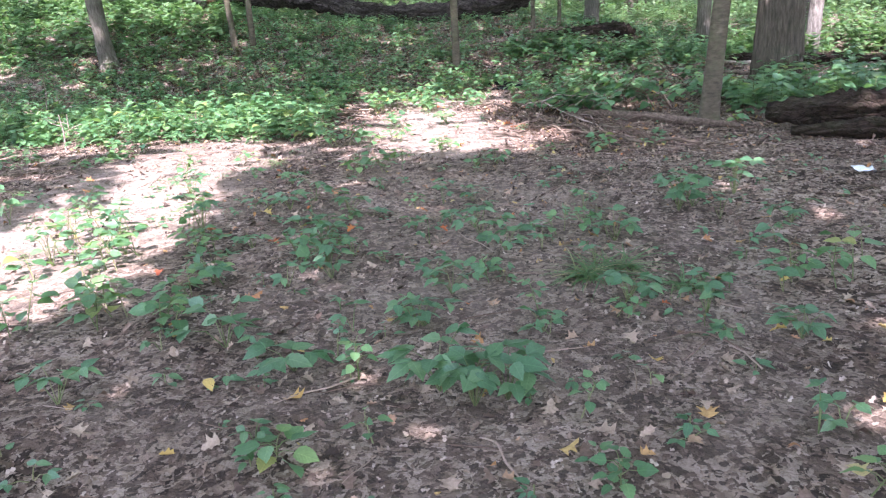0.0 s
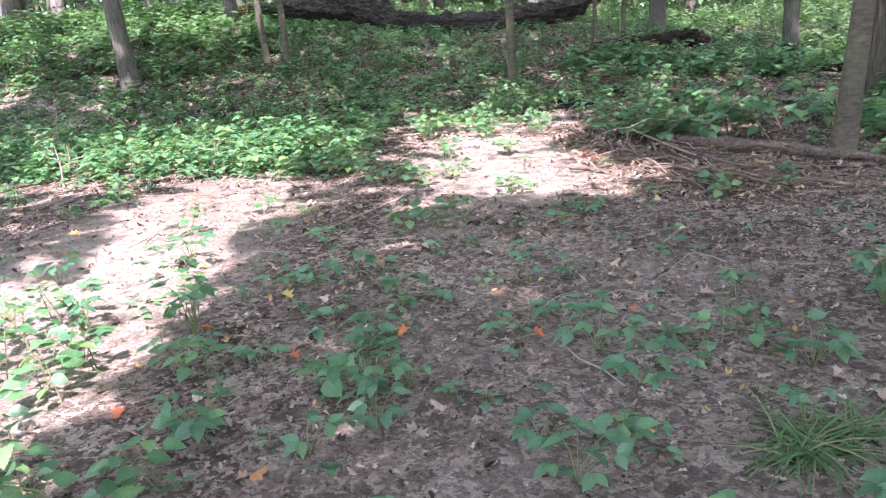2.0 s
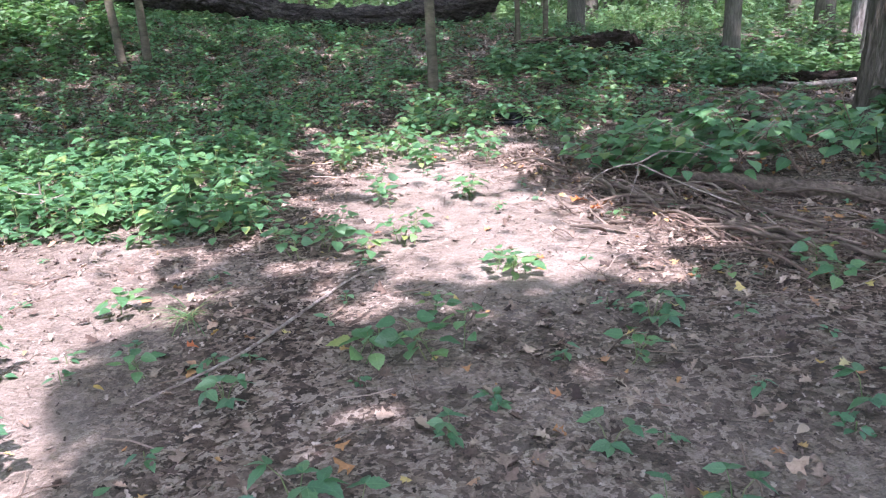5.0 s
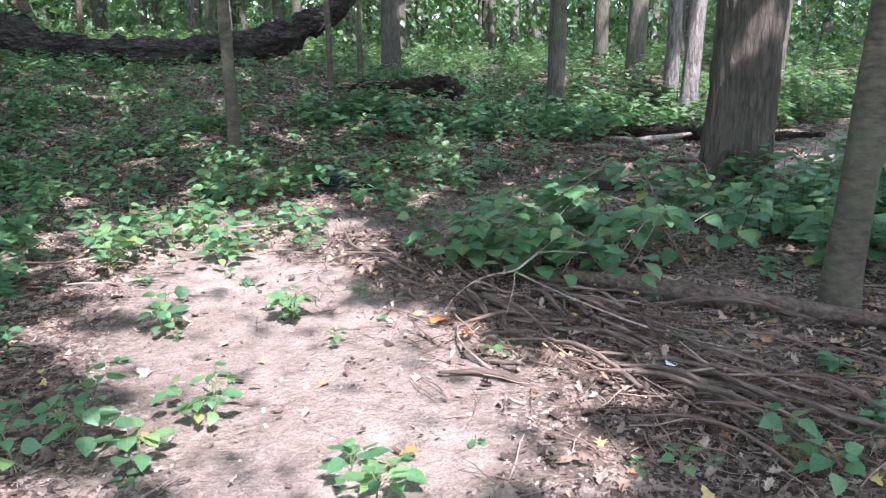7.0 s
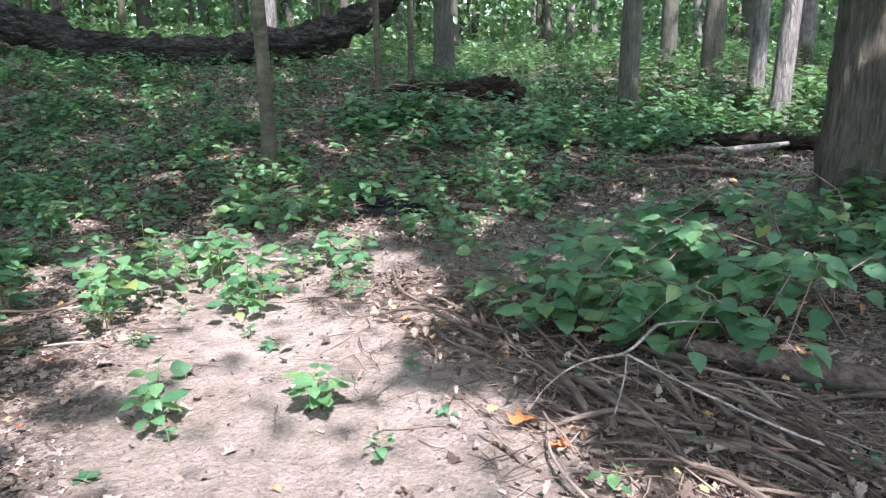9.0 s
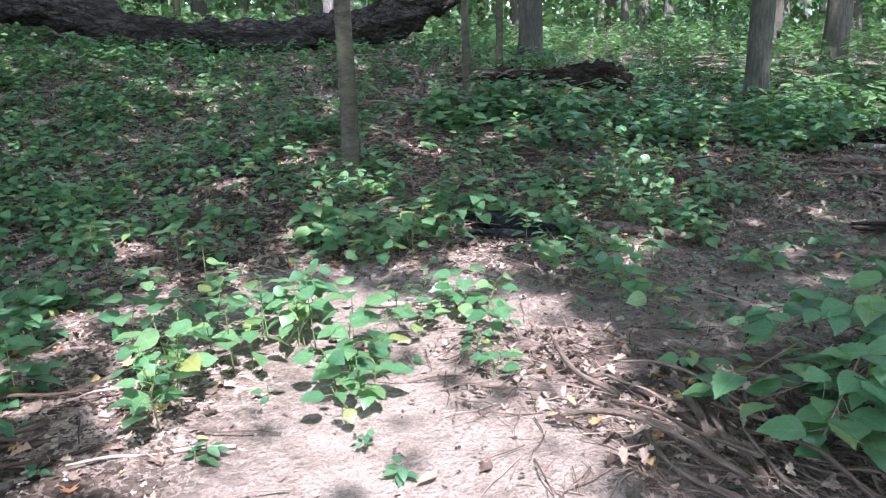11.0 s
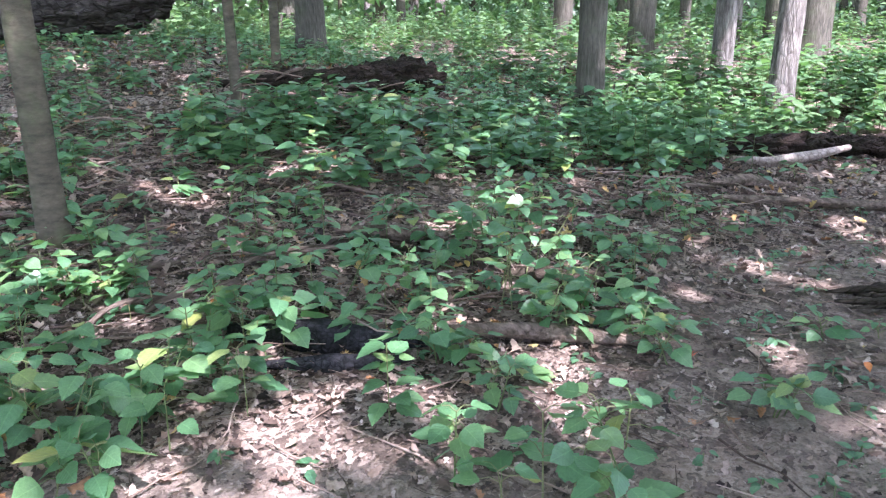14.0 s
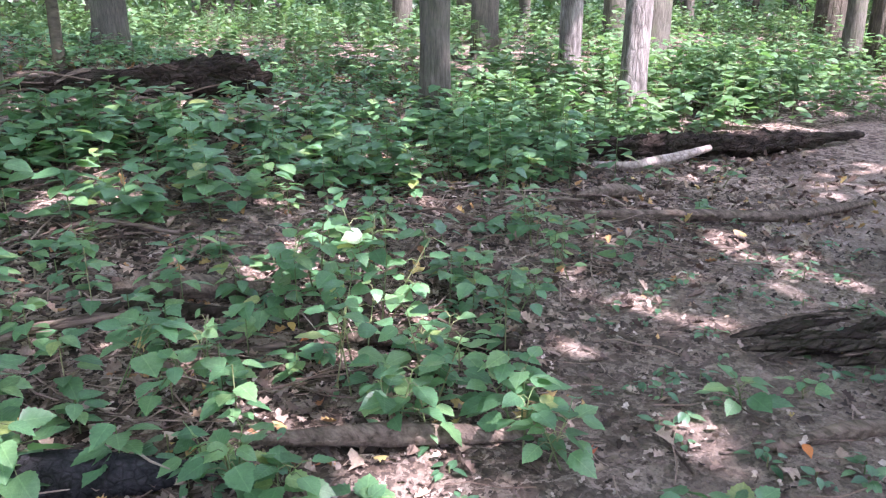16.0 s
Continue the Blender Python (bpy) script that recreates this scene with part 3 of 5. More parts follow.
def build_trees():
    pa, sa = crown_cards(6200, -7, 8.5, -1, 24, 0.5, 0.002)
    # pm and pn: small cards added inside the gaps to mottle the sun patches
    pm, sm = crown_cards(200, -1.1, 1.4, 8.2, 13.6, 0.14, 0.8)
    pn, sn = crown_cards(110, -4.6, -1.8, 4, 11.6, 0.16, 0.8)
    pc, sc = crown_cards(2400, -1.8, 4.2, 0.2, 8.2, 0.42)
    pd, sd = crown_cards(250, -2, 6.5, 12.8, 18.5, 0.36)
    pf, sf = crown_cards(2200, -9, 5, 14, 24, 0.45)
    pg, sg = crown_cards(380, 3.2, 9, 11, 15.8, 0.42)
    pe, se = crown_cards(700, 1.3, 4.5, 8.4, 13.0, 0.4)
    pb, sb = crown_cards(8500, -14, 20, -5, 38, 0.85, 0.01)
    out = ~((pb[:, 0] > -7) & (pb[:, 0] < 9) & (pb[:, 1] > -8) & (pb[:, 1] < 16)) | (np.random.rand(len(pb)) < 0.08)
    p, s = np.concatenate([pa, pc, pd, pe, pf, pg, pm, pn, pb[out]]), np.concatenate([sa, sc, sd, se, sf, sg, sm, sn, sb[out]])
    spots = [(t[1] + 8 * t[4], t[2] + 8 * t[5]) for t in TREES] + [(x, y) for x, y, _ in SIDE_TREES]
    d = np.stack([np.hypot(p[:, 0] - x, p[:, 1] - y) for x, y in spots], 1)
    # saplings carry little
    for i, t in enumerate(TREES):
        if t[3] < 0.1:
            d[:, i] += 3
    owner = d.argmin(1)
    rows = [(t[1], t[2], t[3], (t[4], t[5]), t[6]) for t in TREES] + [(x, y, r, (0, 0), "bark") for x, y, r in SIDE_TREES]
    for i, (x, y, r, lean, bark) in enumerate(rows):
        mat, words, segs, ridges = KINDS[bark]
        z = ground(x, y)
        young = r < 0.1
        tall = 8.5 if young else 13.0
        words_all = ("slim young tree with %s bark on the bank" if young else "tree with %s bark, standing among low plants") % words
        if r > 0.4:
            words_all = "thick old tree with deeply furrowed bark and flared roots"
        tree = thing("tree", x, y, z, words_all, "tree", "woodland trees")
        v, f = trunk_arrays(r, tall, lean, 1.22 if not young else 1.15, i + 1, segs, ridges)
        part("trunk", mesh_object("trunk", v, f, mat), tree)
        for k in range(3 if young else 5):
            a, h0 = 2.4 * k + i, tall * (0.62 + 0.08 * k)
            top = np.array([lean[0] * h0, lean[1] * h0, h0])
            reach = 1.2 if young else 2.6
            end = top + np.array([math.cos(a) * reach, math.sin(a) * reach, 1.6])
            lv, lf = tube([top, (top + end) / 2 + np.array([0, 0, 0.25]), end], [r * 0.42, r * 0.28, r * 0.1], 7, 0.05, 6, i + k)
            part("limb", mesh_object("limb", lv, lf, mat), tree)
        mine = owner == i
        if mine.any():
            n = int(mine.sum())
            m = turns(np.random.uniform(0, 6.28, n), np.random.uniform(-0.7, 0.5, n), np.random.uniform(-0.6, 0.6, n), s[mine], p[mine] - np.array([x, y, z]))
            cv, cf, cu = many(SPRAY[0], SPRAY[1], m, SPRAY[2])
            part("crown", mesh_object("crown", cv, cf, CANOPY, cu), tree, "loose green leaf crown")


build_trees()


def build_far_trees():
    """The woods behind: slim and thick trunks with crowns, built four times and set down many times."""
    rng = random.Random(5)
    kinds = []
    for k, (r, bark) in enumerate(((0.14, "bark"), (0.2, "flaky"), (0.26, "bark"), (0.09, "smooth"))):
        mat, words, _, _ = KINDS[bark]
        tree = thing("tree", 0, 0, -50, "distant tree with %s bark in the woods" % words, "tree", "woodland trees")
        v, f = trunk_arrays(r, 15, (0.02 * (k - 1.5), 0), 1.35, k + 40, 12, 0.0)
        part("trunk", mesh_object("trunk", v, f, mat), tree)
        n = 130
        p = np.stack([np.random.normal(0, 1.7, n), np.random.normal(0, 1.7, n), np.random.uniform(7, 16, n)], 1)
        m = turns(np.random.uniform(0, 6.28, n), np.random.uniform(-0.7, 0.5, n), np.random.uniform(-0.6, 0.6, n), np.random.uniform(0.5, 1.0, n), p)
        cv, cf, cu = many(SPRAY[0], SPRAY[1], m, SPRAY[2])
        part("crown", mesh_object("crown", cv, cf, FAR_GREEN, cu), tree, "loose green leaf crown")
        kinds.append(tree)
    spots = []
    tries = 0
    while len(spots) < 230 and tries < 9000:
        tries += 1
        a = radians(rng.uniform(-42, 82))
        d = 24 + 38 * rng.random() ** 0.9
        x, y = d * math.sin(a), 4 + d * math.cos(a)
        if y < 23 and x < 18:
            continue
        if any(math.hypot(x - u, y - w) < 1.1 for u, w in spots):
            continue
        spots.append((x, y))
    for i, (x, y) in enumerate(spots):
        m = pose(x, y, ground(x, y), rng.uniform(-2, 2), rng.uniform(-3, 3), rng.uniform(0, 360))
        src = kinds[i % 4]
        if i < 4:
            src.matrix_basis = m
        else:
            copy_thing(src, m)


build_far_trees()


def build_far_foliage():
    """Bushes and low boughs that close the woods off in the distance."""
    spray = blade([(0, 0.05), (0.45, 0.36), (1.0, 0.02)], 0.3, 0.3)
    n = 66000
    a = np.radians(np.random.uniform(-48, 88, n))
    d = np.random.uniform(27, 85, n)
    x, y = d * np.sin(a), 4 + d * np.cos(a)
    clump = np.sin(0.55 * x + 0.3 * y) + np.sin(0.5 * y - 0.42 * x + 2)
    z = lay(x, y) + np.random.rand(n) ** 1.4 * (2.6 + 2.6 * np.clip(clump + 0.7, 0.2, 3)) * (d / 38)
    size = np.random.uniform(0.2, 0.46, n) * (d / 40)
    ok = (y > 23) | (x > 20)
    m = turns(np.random.uniform(0, 6.28, n), np.random.uniform(-0.9, 0.3, n), np.random.uniform(-0.7, 0.7, n), size, np.stack([x, y, z], 1))[ok]
    v, f, u = many(spray[0], spray[1], m, spray[2])
    n = 24000
    a = np.radians(np.random.uniform(-55, 95, n))
    d = np.random.uniform(70, 130, n)
    x, y = d * np.sin(a), 4 + d * np.cos(a)
    m = turns(np.random.uniform(0, 6.28, n), np.random.uniform(-0.9, 0.3, n), np.random.uniform(-0.7, 0.7, n), np.random.uniform(0.8, 1.7, n), np.stack([x, y, lay(x, y) + np.random.rand(n) * 15], 1))
    v2, f2, u2 = many(spray[0], spray[1], m, spray[2])
    v, f, u = np.concatenate([v, v2]), np.concatenate([f, f2 + len(v)]), np.concatenate([u, u2])
    # unseen foliage ring beside and behind the walk, added to block low sky light
    n = 11000
    a = np.radians(np.random.uniform(88, 312, n))
    d = np.random.uniform(17, 60, n)
    x, y = d * np.sin(a), 4 + d * np.cos(a)
    m = turns(np.random.uniform(0, 6.28, n), np.random.uniform(-0.9, 0.3, n), np.random.uniform(-0.7, 0.7, n), np.random.uniform(0.6, 1.1, n) * (0.5 + d / 40), np.stack([x, y, lay(x, y) + np.random.rand(n) ** 1.2 * 10], 1))
    v3, f3, u3 = many(spray[0], spray[1], m, spray[2])
    v, f, u = np.concatenate([v, v3]), np.concatenate([f, f3 + len(v)]), np.concatenate([u, u3])
    tagged(new("far_bushes", mesh_object("far_bushes", v, f, FAR_GREEN, u)), "distant green bushes and low boughs between trunks", "bushes", kind="stuff")


build_far_foliage()


# ---- low plants, too many to count ----
def herb_field(name, label, n, x0, x1, y0, y1, density, leaves, size, height, mat, shape):
    x, y = np.random.uniform(x0, x1, n), np.random.uniform(y0, y1, n)
    keep = np.random.rand(n) < density(x, y)
    x, y = x[keep], y[keep]
    n = len(x)
    tall = np.random.uniform(*height, n)
    k = leaves
    px, py, ph = np.repeat(x, k), np.repeat(y, k), np.repeat(tall, k)
    yaw = np.random.uniform(0, 6.28, n * k)
    fr = np.tile(np.linspace(0.3, 1.0, k), n)
    off = np.random.uniform(0.1, 0.6, n * k) * size[1] * (1.3 - 0.7 * fr)
    # a leaf grows outwards along its own +y
    ox, oy = -np.sin(yaw) * off, np.cos(yaw) * off
    z = lay(px, py) + ph * fr + np.random.normal(0, 0.01, n * k)
    s = np.random.uniform(*size, n * k)
    m = turns(yaw, np.random.uniform(-0.32, 0.32, n * k), np.random.uniform(-0.3, 0.3, n * k), s, np.stack([px + ox, py + oy, z], 1))
    v, f, u = many(shape[0], shape[1], m, shape[2])
    tagged(new(name, mesh_object(name, v, f, mat, u)), label, "plants", kind="stuff")
    # their thin stems
    st = np.array([(-1, -1, 0), (1, -1, 0), (0, 1, 0), (-1, -1, 1), (1, -1, 1), (0, 1, 1)], float) * np.array([0.0025, 0.0025, 1])
    sf = np.array([(0, 1, 4, 3), (1, 2, 5, 4), (2, 0, 3, 5)])
    mm = np.zeros((n, 3, 4))
    mm[:, 0, 0], mm[:, 1, 1], mm[:, 2, 2] = 1, 1, tall
    mm[:, :, 3] = np.stack([x, y, lay(x, y)], 1)
    v, f, _ = many(st, sf, mm)
    tagged(new("plant_stems", mesh_object("plant_stems", v, f, STEM)), "thin green stems of the low plants", "plants", kind="stuff")


def near_segment(x, y, x0, y0, x1, y1):
    dx, dy = x1 - x0, y1 - y0
    t = np.clip(((x - x0) * dx + (y - y0) * dy) / (dx * dx + dy * dy), 0, 1)
    return np.hypot(x - x0 - t * dx, y - y0 - t * dy)


def patchy(x, y):
    return 0.5 + 0.25 * (np.sin(1.9 * x + 0.8 * y) + np.sin(2.3 * y - 1.2 * x + 1)) + 0.2 * np.sin(5 * x - 3 * y)


def bank_density(x, y):
    bare_path = near_segment(x, y, 0, -2, 0.1, 12.4) < 1.5
    trail = (near_segment(x, y, 1.2, 11.2, 3.2, 13.3) < 0.85) | (near_segment(x, y, 3.2, 13.3, 9, 14.0) < 0.9)
    d = np.where(y > 14.6, 0.42 + 0.42 * patchy(x, y), 0.12)
    d = np.where((x < -1.5) & (y > 9.6 - 0.25 * (x + 1.5)), 0.55 + 0.4 * patchy(x, y), d)
    d = np.where((x > 0.7) & (x < 4.6) & (y > 14.2) & (y < 17.6), 0.25, d)
    d = np.where((y > 17.2) & (x > -0.5) & (x < 4), 0.4, d)
    d = np.where((y < 9.6) & (x > -3.6), 0.0, d)
    d = np.where((x > 1.0) & (y < 13.5), 0.05, d)
    d = np.where((x > 4.2) & (y < 13.2), 0.5 * (y > 10.5), d)
    d = np.where((x > 4.4) & (y < 15.9) & (y > 13), 0.03, d)
    d = np.where(near_segment(x, y, 2.5, 18.5, 4.9, 18.5) < 0.45, 0.0, d)
    d = np.where(bare_path | trail, 0.0, d)
    return d


herb_field("bank_plants", "dense dark green low plants covering the bank", 8200, -12, 7.5, 8, 23.5, bank_density, 11, (0.06, 0.115), (0.06, 0.27), GREEN, TOOTHED)
herb_field("bank_seedlings", "small pointed green seedlings between the low plants", 5200, -12, 7.5, 9, 23.5, bank_density, 7, (0.05, 0.11), (0.03, 0.15), DARK_GREEN, LANCE)

herb_field("sunny_edge_plants", "broad-leaved plants at the sunny edge of the path", 230, -6.8, -1.5, 9.9, 13.2, lambda x, y: np.where(y > 9.9 - 0.2 * (x + 1.5), 0.8, 0.0), 15, (0.09, 0.15), (0.16, 0.42), GREEN, TOOTHED)
herb_field("young_plants", "broad-leaved young plants crowding the end of the path", 36, -2.6, 3.0, 13.5, 15.6, lambda x, y: np.full_like(x, 0.75), 15, (0.06, 0.11), (0.12, 0.36), GREEN, TOOTHED)
herb_field("large_leaf_plants", "large-leaved plants before the straight tree", 230, 1.6, 6.2, 16.0, 18.1, lambda x, y: 0.35 + 0.6 * patchy(x, y), 15, (0.08, 0.155), (0.15, 0.42), GREEN, OVATE)

herb_field("trail_side_plants", "large-leaved plants behind the rotten log", 330, 3.9, 9, 9.2, 12.8, lambda x, y: 0.45 + 0.5 * patchy(x, y), 14, (0.09, 0.16), (0.2, 0.55), GREEN, OVATE)


def back_density(x, y):
    d = 0.5 + 0.5 * patchy(0.6 * x, 0.6 * y)
    d = np.where((x < 6.3) & (y < 24), 0.0, d)
    d = np.where(y < 16.5 - 0.36 * (x - 5.7), 0.0, d)
    d = np.where((x < 3) & (y < 26), 0.0, d)
    return d


herb_field("tall_woodland_plants", "tall bright green broad-leaved plants in sunlit woods", 7600, -10, 26, 9, 36, back_density, 15, (0.075, 0.15), (0.2, 0.8), FAR_GREEN, OVATE)
herb_field("log_side_plants", "tall sunlit plants growing behind the rotten log", 330, 6.6, 13, 16.1, 19.0, lambda x, y: 0.6 + 0.4 * patchy(x, y), 15, (0.09, 0.16), (0.2, 0.6), FAR_GREEN, OVATE)
herb_field("trail_end_plants", "leafy plants beside the rotten log end", 34, 4.7, 5.9, 15.5, 16.6, lambda x, y: np.full_like(x, 0.9), 14, (0.08, 0.14), (0.2, 0.5), GREEN, OVATE)
herb_field("left_bank_plants", "bright green plants on the sunny side of the bank", 1500, -16, -5, 17.5, 30, lambda x, y: np.full_like(x, 0.7), 11, (0.12, 0.2), (0.15, 0.6), FAR_GREEN, OVATE)
herb_field("trail_seedlings", "tiny green seedlings scattered over the trail", 330, 1.5, 5.6, 11.6, 14.6, lambda x, y: 0.35 + 0.5 * patchy(x, y), 6, (0.03, 0.06), (0.01, 0.05), DARK_GREEN, LANCE)
herb_field("path_seedlings", "tiny green seedlings scattered over the bare path", 900, -4, 4.5, 1.5, 15, lambda x, y: (0.3 + 0.4 * patchy(x, y)) * np.where(y < 8, 1.0, 0.4), 6, (0.03, 0.07), (0.01, 0.07), DARK_GREEN, LANCE)


# ---- fallen leaves and crumbs ----
def litter_density(x, y):
    d = 0.5 + 0.5 * patchy(1.3 * x, 1.1 * y)
    sandy = ((x - 0.1) / 1.0) ** 2 + ((y - 10.6) / 2.4) ** 2 < 1
    d = np.where(near_segment(x, y, 1.6, 12.2, 4.0, 13.5) < 0.7, 0.4, d)
    d = np.where(near_segment(x, y, -0.6, 13.3, 1.2, 12.3) < 0.6, 0.15, d)
    # litter thinned over the left sun patch so that it looks brighter
    d = np.where(((x + 2.9) / 1.2) ** 2 + ((y - 7.2) / 3.2) ** 2 < 1, 0.4 * d, d)
    d = np.where(y < 8, 0.78 * d, d)
    return np.where(sandy, 0.13, d)


def litter(name, label, n, x0, x1, y0, y1, shape, size, mat, lift, tilt, density=litter_density):
    x, y = np.random.uniform(x0, x1, n), np.random.uniform(y0, y1, n)
    keep = np.random.rand(n) < density(x, y)
    x, y = x[keep], y[keep]
    n = len(x)
    z = lay(x, y) + np.random.uniform(0.2, 1.0, n) * lift
    m = turns(np.random.uniform(0, 6.28, n), np.random.normal(0, tilt, n), np.random.normal(0, tilt, n) + (np.random.rand(n) < 0.4) * math.pi, np.random.uniform(*size, n), np.stack([x, y, z], 1))
    v, f, u = many(shape[0], shape[1], m, shape[2])
    tagged(new(name, mesh_object(name, v, f, mat, u)), label, "leaf litter", kind="stuff")


SCRAP = blade([(0, 0.12), (0.3, 0.33), (0.5, 0.14), (0.8, 0.3), (1.0, 0.05)], 0.4, 0.3)
litter("maple_litter", "dry brown lobed leaves strewn on the soil", 5600, -5, 6.5, 1, 17, MAPLE, (0.04, 0.085), DEAD_LEAF, 0.02, 0.2)
litter("curled_litter", "curled dry brown leaves strewn on the soil", 9000, -5, 6.5, 1, 17, CURL, (0.022, 0.065), DEAD_LEAF, 0.018, 0.28)
litter("leaf_crumbs", "broken bits of dry leaf on the soil", 85000, -4.5, 6, 1.5, 16.5, SCRAP, (0.010, 0.036), CRUMB, 0.012, 0.3)
litter("trail_litter", "dry brown leaves matted along the trail", 7000, 0.3, 6.5, 11.6, 17.5, SCRAP, (0.015, 0.05), CRUMB, 0.02, 0.35, lambda x, y: np.full_like(x, 0.8))
litter("far_litter", "dry brown leaves on the bank", 17000, -8, 8, 13.8, 22, CURL, (0.035, 0.085), DEAD_LEAF, 0.03, 0.4, lambda x, y: np.full_like(x, 0.85))


def twig_field(name, n, x0, x1, y0, y1, length, thick, density, yaw=None):
    x, y = np.random.uniform(x0, x1, n), np.random.uniform(y0, y1, n)
    keep = np.random.rand(n) < density(x, y)
    x, y = x[keep], y[keep]
    n = len(x)
    a = np.random.uniform(0, 6.28, n) if yaw is None else np.random.normal(yaw, 1.1, n)
    L = np.random.uniform(*length, n)
    base, f0 = tube([(0, 0, 0), (0.025, 0.35, 0.02), (-0.02, 0.7, 0.0), (0.03, 1, 0.02)], [thick, thick * 0.9, thick * 0.75, thick * 0.4], 5, cap=False)
    m = turns(a, np.random.normal(0.02, 0.06, n), np.random.uniform(0, 6.28, n), L, np.stack([x, y, lay(x, y) + 0.008 + 0.02 * np.random.rand(n)], 1))
    v, f, _ = many(base, f0, m)
    tagged(new(name, mesh_object(name, v, f, TWIG)), "thin dry brown twigs lying on the soil", "twigs", kind="stuff")


def pile_density(x, y):
    d = near_segment(x, y, 1.0, 11.8, 2.0, 8.4)
    return np.exp(-(d / 0.6) ** 2) + 0.13 * ((x > 1.4) & (x < 4.6) & (y > 7.6) & (y < 11.6))


twig_field("pile_twigs", 9000, 0.3, 4.8, 7.4, 12.6, (0.06, 0.34), 0.012, pile_density, radians(205))
litter("pile_litter", "brown dry leaves caught in the brush pile", 5200, 0.6, 4.8, 7.4, 12.4, CURL, (0.03, 0.07), DEAD_LEAF, 0.05, 0.5, pile_density)
twig_field("loose_twigs", 1500, -5, 6.5, 1.5, 17.5, (0.08, 0.4), 0.012, lambda x, y: 0.3 + 0.5 * patchy(x, y))
twig_field("trail_twigs", 700, 0.3, 5.2, 11.8, 15.4, (0.06, 0.35), 0.010, lambda x, y: 0.4 + 0.5 * patchy(x, y))
twig_field("bank_twigs", 1300, 0, 5.2, 14.4, 18.5, (0.15, 0.6), 0.010, lambda x, y: np.full_like(x, 0.8))


# ---- logs and sticks ----
def log(name, label, points, radii, mat, segs=22, rings=40, rough=0.16, seed=0, category="log", lump=3.0):
    x, y, z = points[0]
    pts = [(a - x, b - y, c - z) for a, b, c in points]
    radii = [radii[0] * 0.55, *radii[1:-1], radii[-1] * 0.55]
    v, f = tube(pts, radii, segs, rough, rings, seed, lump, groove=0.35)
    ob = tagged(new(name, mesh_object(name, v, f, mat)), label, category)
    ob.location = (x, y, z)
    return ob


def on(x, y, up):
    return (x, y, ground(x, y) + up)


big = log("fallen_log", "large fallen trunk of dark weathered wood lying on the bank", [(-6.0, 23.0, 1.98), (-4.4, 22.8, 2.0), (-3.2, 22.6, 1.88), (-2.2, 22.5, 1.5), (-1.2, 22.5, 1.30), (0.4, 22.5, 1.29), (1.7, 22.5, 1.42), (2.4, 22.4, 1.62), (3.2, 22.3, 1.98), (4.2, 22.2, 2.7)],
          [0.24, 0.27, 0.28, 0.29, 0.27, 0.26, 0.27, 0.27, 0.22, 0.13], LOGWOOD, 40, 190, 0.42, 3, lump=4.2)
v, f = tube([(0, 0, 0), (-0.25, 0.02, -0.02), (-0.55, 0.05, -0.05)], [0.23, 0.2, 0.1], 16, 0.35, 10, 4)
part("broken_end", mesh_object("broken_end", v, f, REDWOOD), big, "splintered reddish rotten end")
v, f = tube([(3.7, -0.45, 0.06), (3.66, -0.47, 0.25), (3.55, -0.5, 0.5)], [0.1, 0.08, 0.04], 9, 0.2, 6, 5)
part("branch_stub", mesh_object("branch_stub", v, f, DEADWOOD), big)
log("rotten_log", "dark hollow rotten log end among plants", [on(4.75, 18.95, 0.15), on(4.35, 18.85, 0.17), on(3.7, 18.85, 0.1), on(2.9, 18.95, 0.05), on(2.3, 19.1, 0.02)], [0.17, 0.19, 0.13, 0.08, 0.05], ROTTEN, 40, 70, 0.8, 6, lump=5.0)
log("rotten_log", "dark crumbling rotten log beside the near tree", [on(3.75, 8.75, 0.2), on(4.4, 8.35, 0.22), on(5.2, 7.95, 0.22), on(6.6, 7.3, 0.2)], [0.15, 0.2, 0.17, 0.14], ROTTEN, 40, 70, 0.6, 7, lump=5.0)
log("rotten_log", "grey weathered log half sunk in litter", [on(3.75, 8.1, 0.1), on(4.6, 7.85, 0.12), on(5.6, 7.4, 0.1)], [0.07, 0.12, 0.09], ROTTEN, 30, 50, 0.5, 8, lump=6.0)
log("fallen_branch", "pale barkless branch lying before a dark log", [on(5.75, 15.72, 0.07), on(6.1, 15.58, 0.06), on(6.5, 15.45, 0.09), on(6.9, 15.36, 0.16)], [0.04, 0.042, 0.046, 0.05], PALEWOOD, 12, 24, 0.2, 9, "branch")
log("rotten_log", "dark rotten log behind a pale branch", [on(5.7, 16.1, 0.12), on(6.6, 15.8, 0.13), on(7.6, 15.3, 0.1), on(9.0, 14.9, 0.08)], [0.06, 0.09, 0.085, 0.05], ROTTEN, 24, 70, 0.8, 10, lump=9.0)
log("fallen_branch", "short bare weathered branch on the trail edge", [on(4.95, 15.25, 0.05), on(5.25, 15.15, 0.06), on(5.6, 14.98, 0.04)], [0.032, 0.045, 0.03], DEADWOOD, 12, 20, 0.3, 11, "branch")
log("fallen_branch", "long dark weathered branch along the trail", [on(4.7, 15.0, 0.04), on(5.2, 14.55, 0.05), on(5.7, 14.1, 0.04), on(6.6, 13.9, 0.04)], [0.03, 0.036, 0.034, 0.03], DEADWOOD, 12, 34, 0.35, 12, "branch")
rng_wood = random.Random(61)
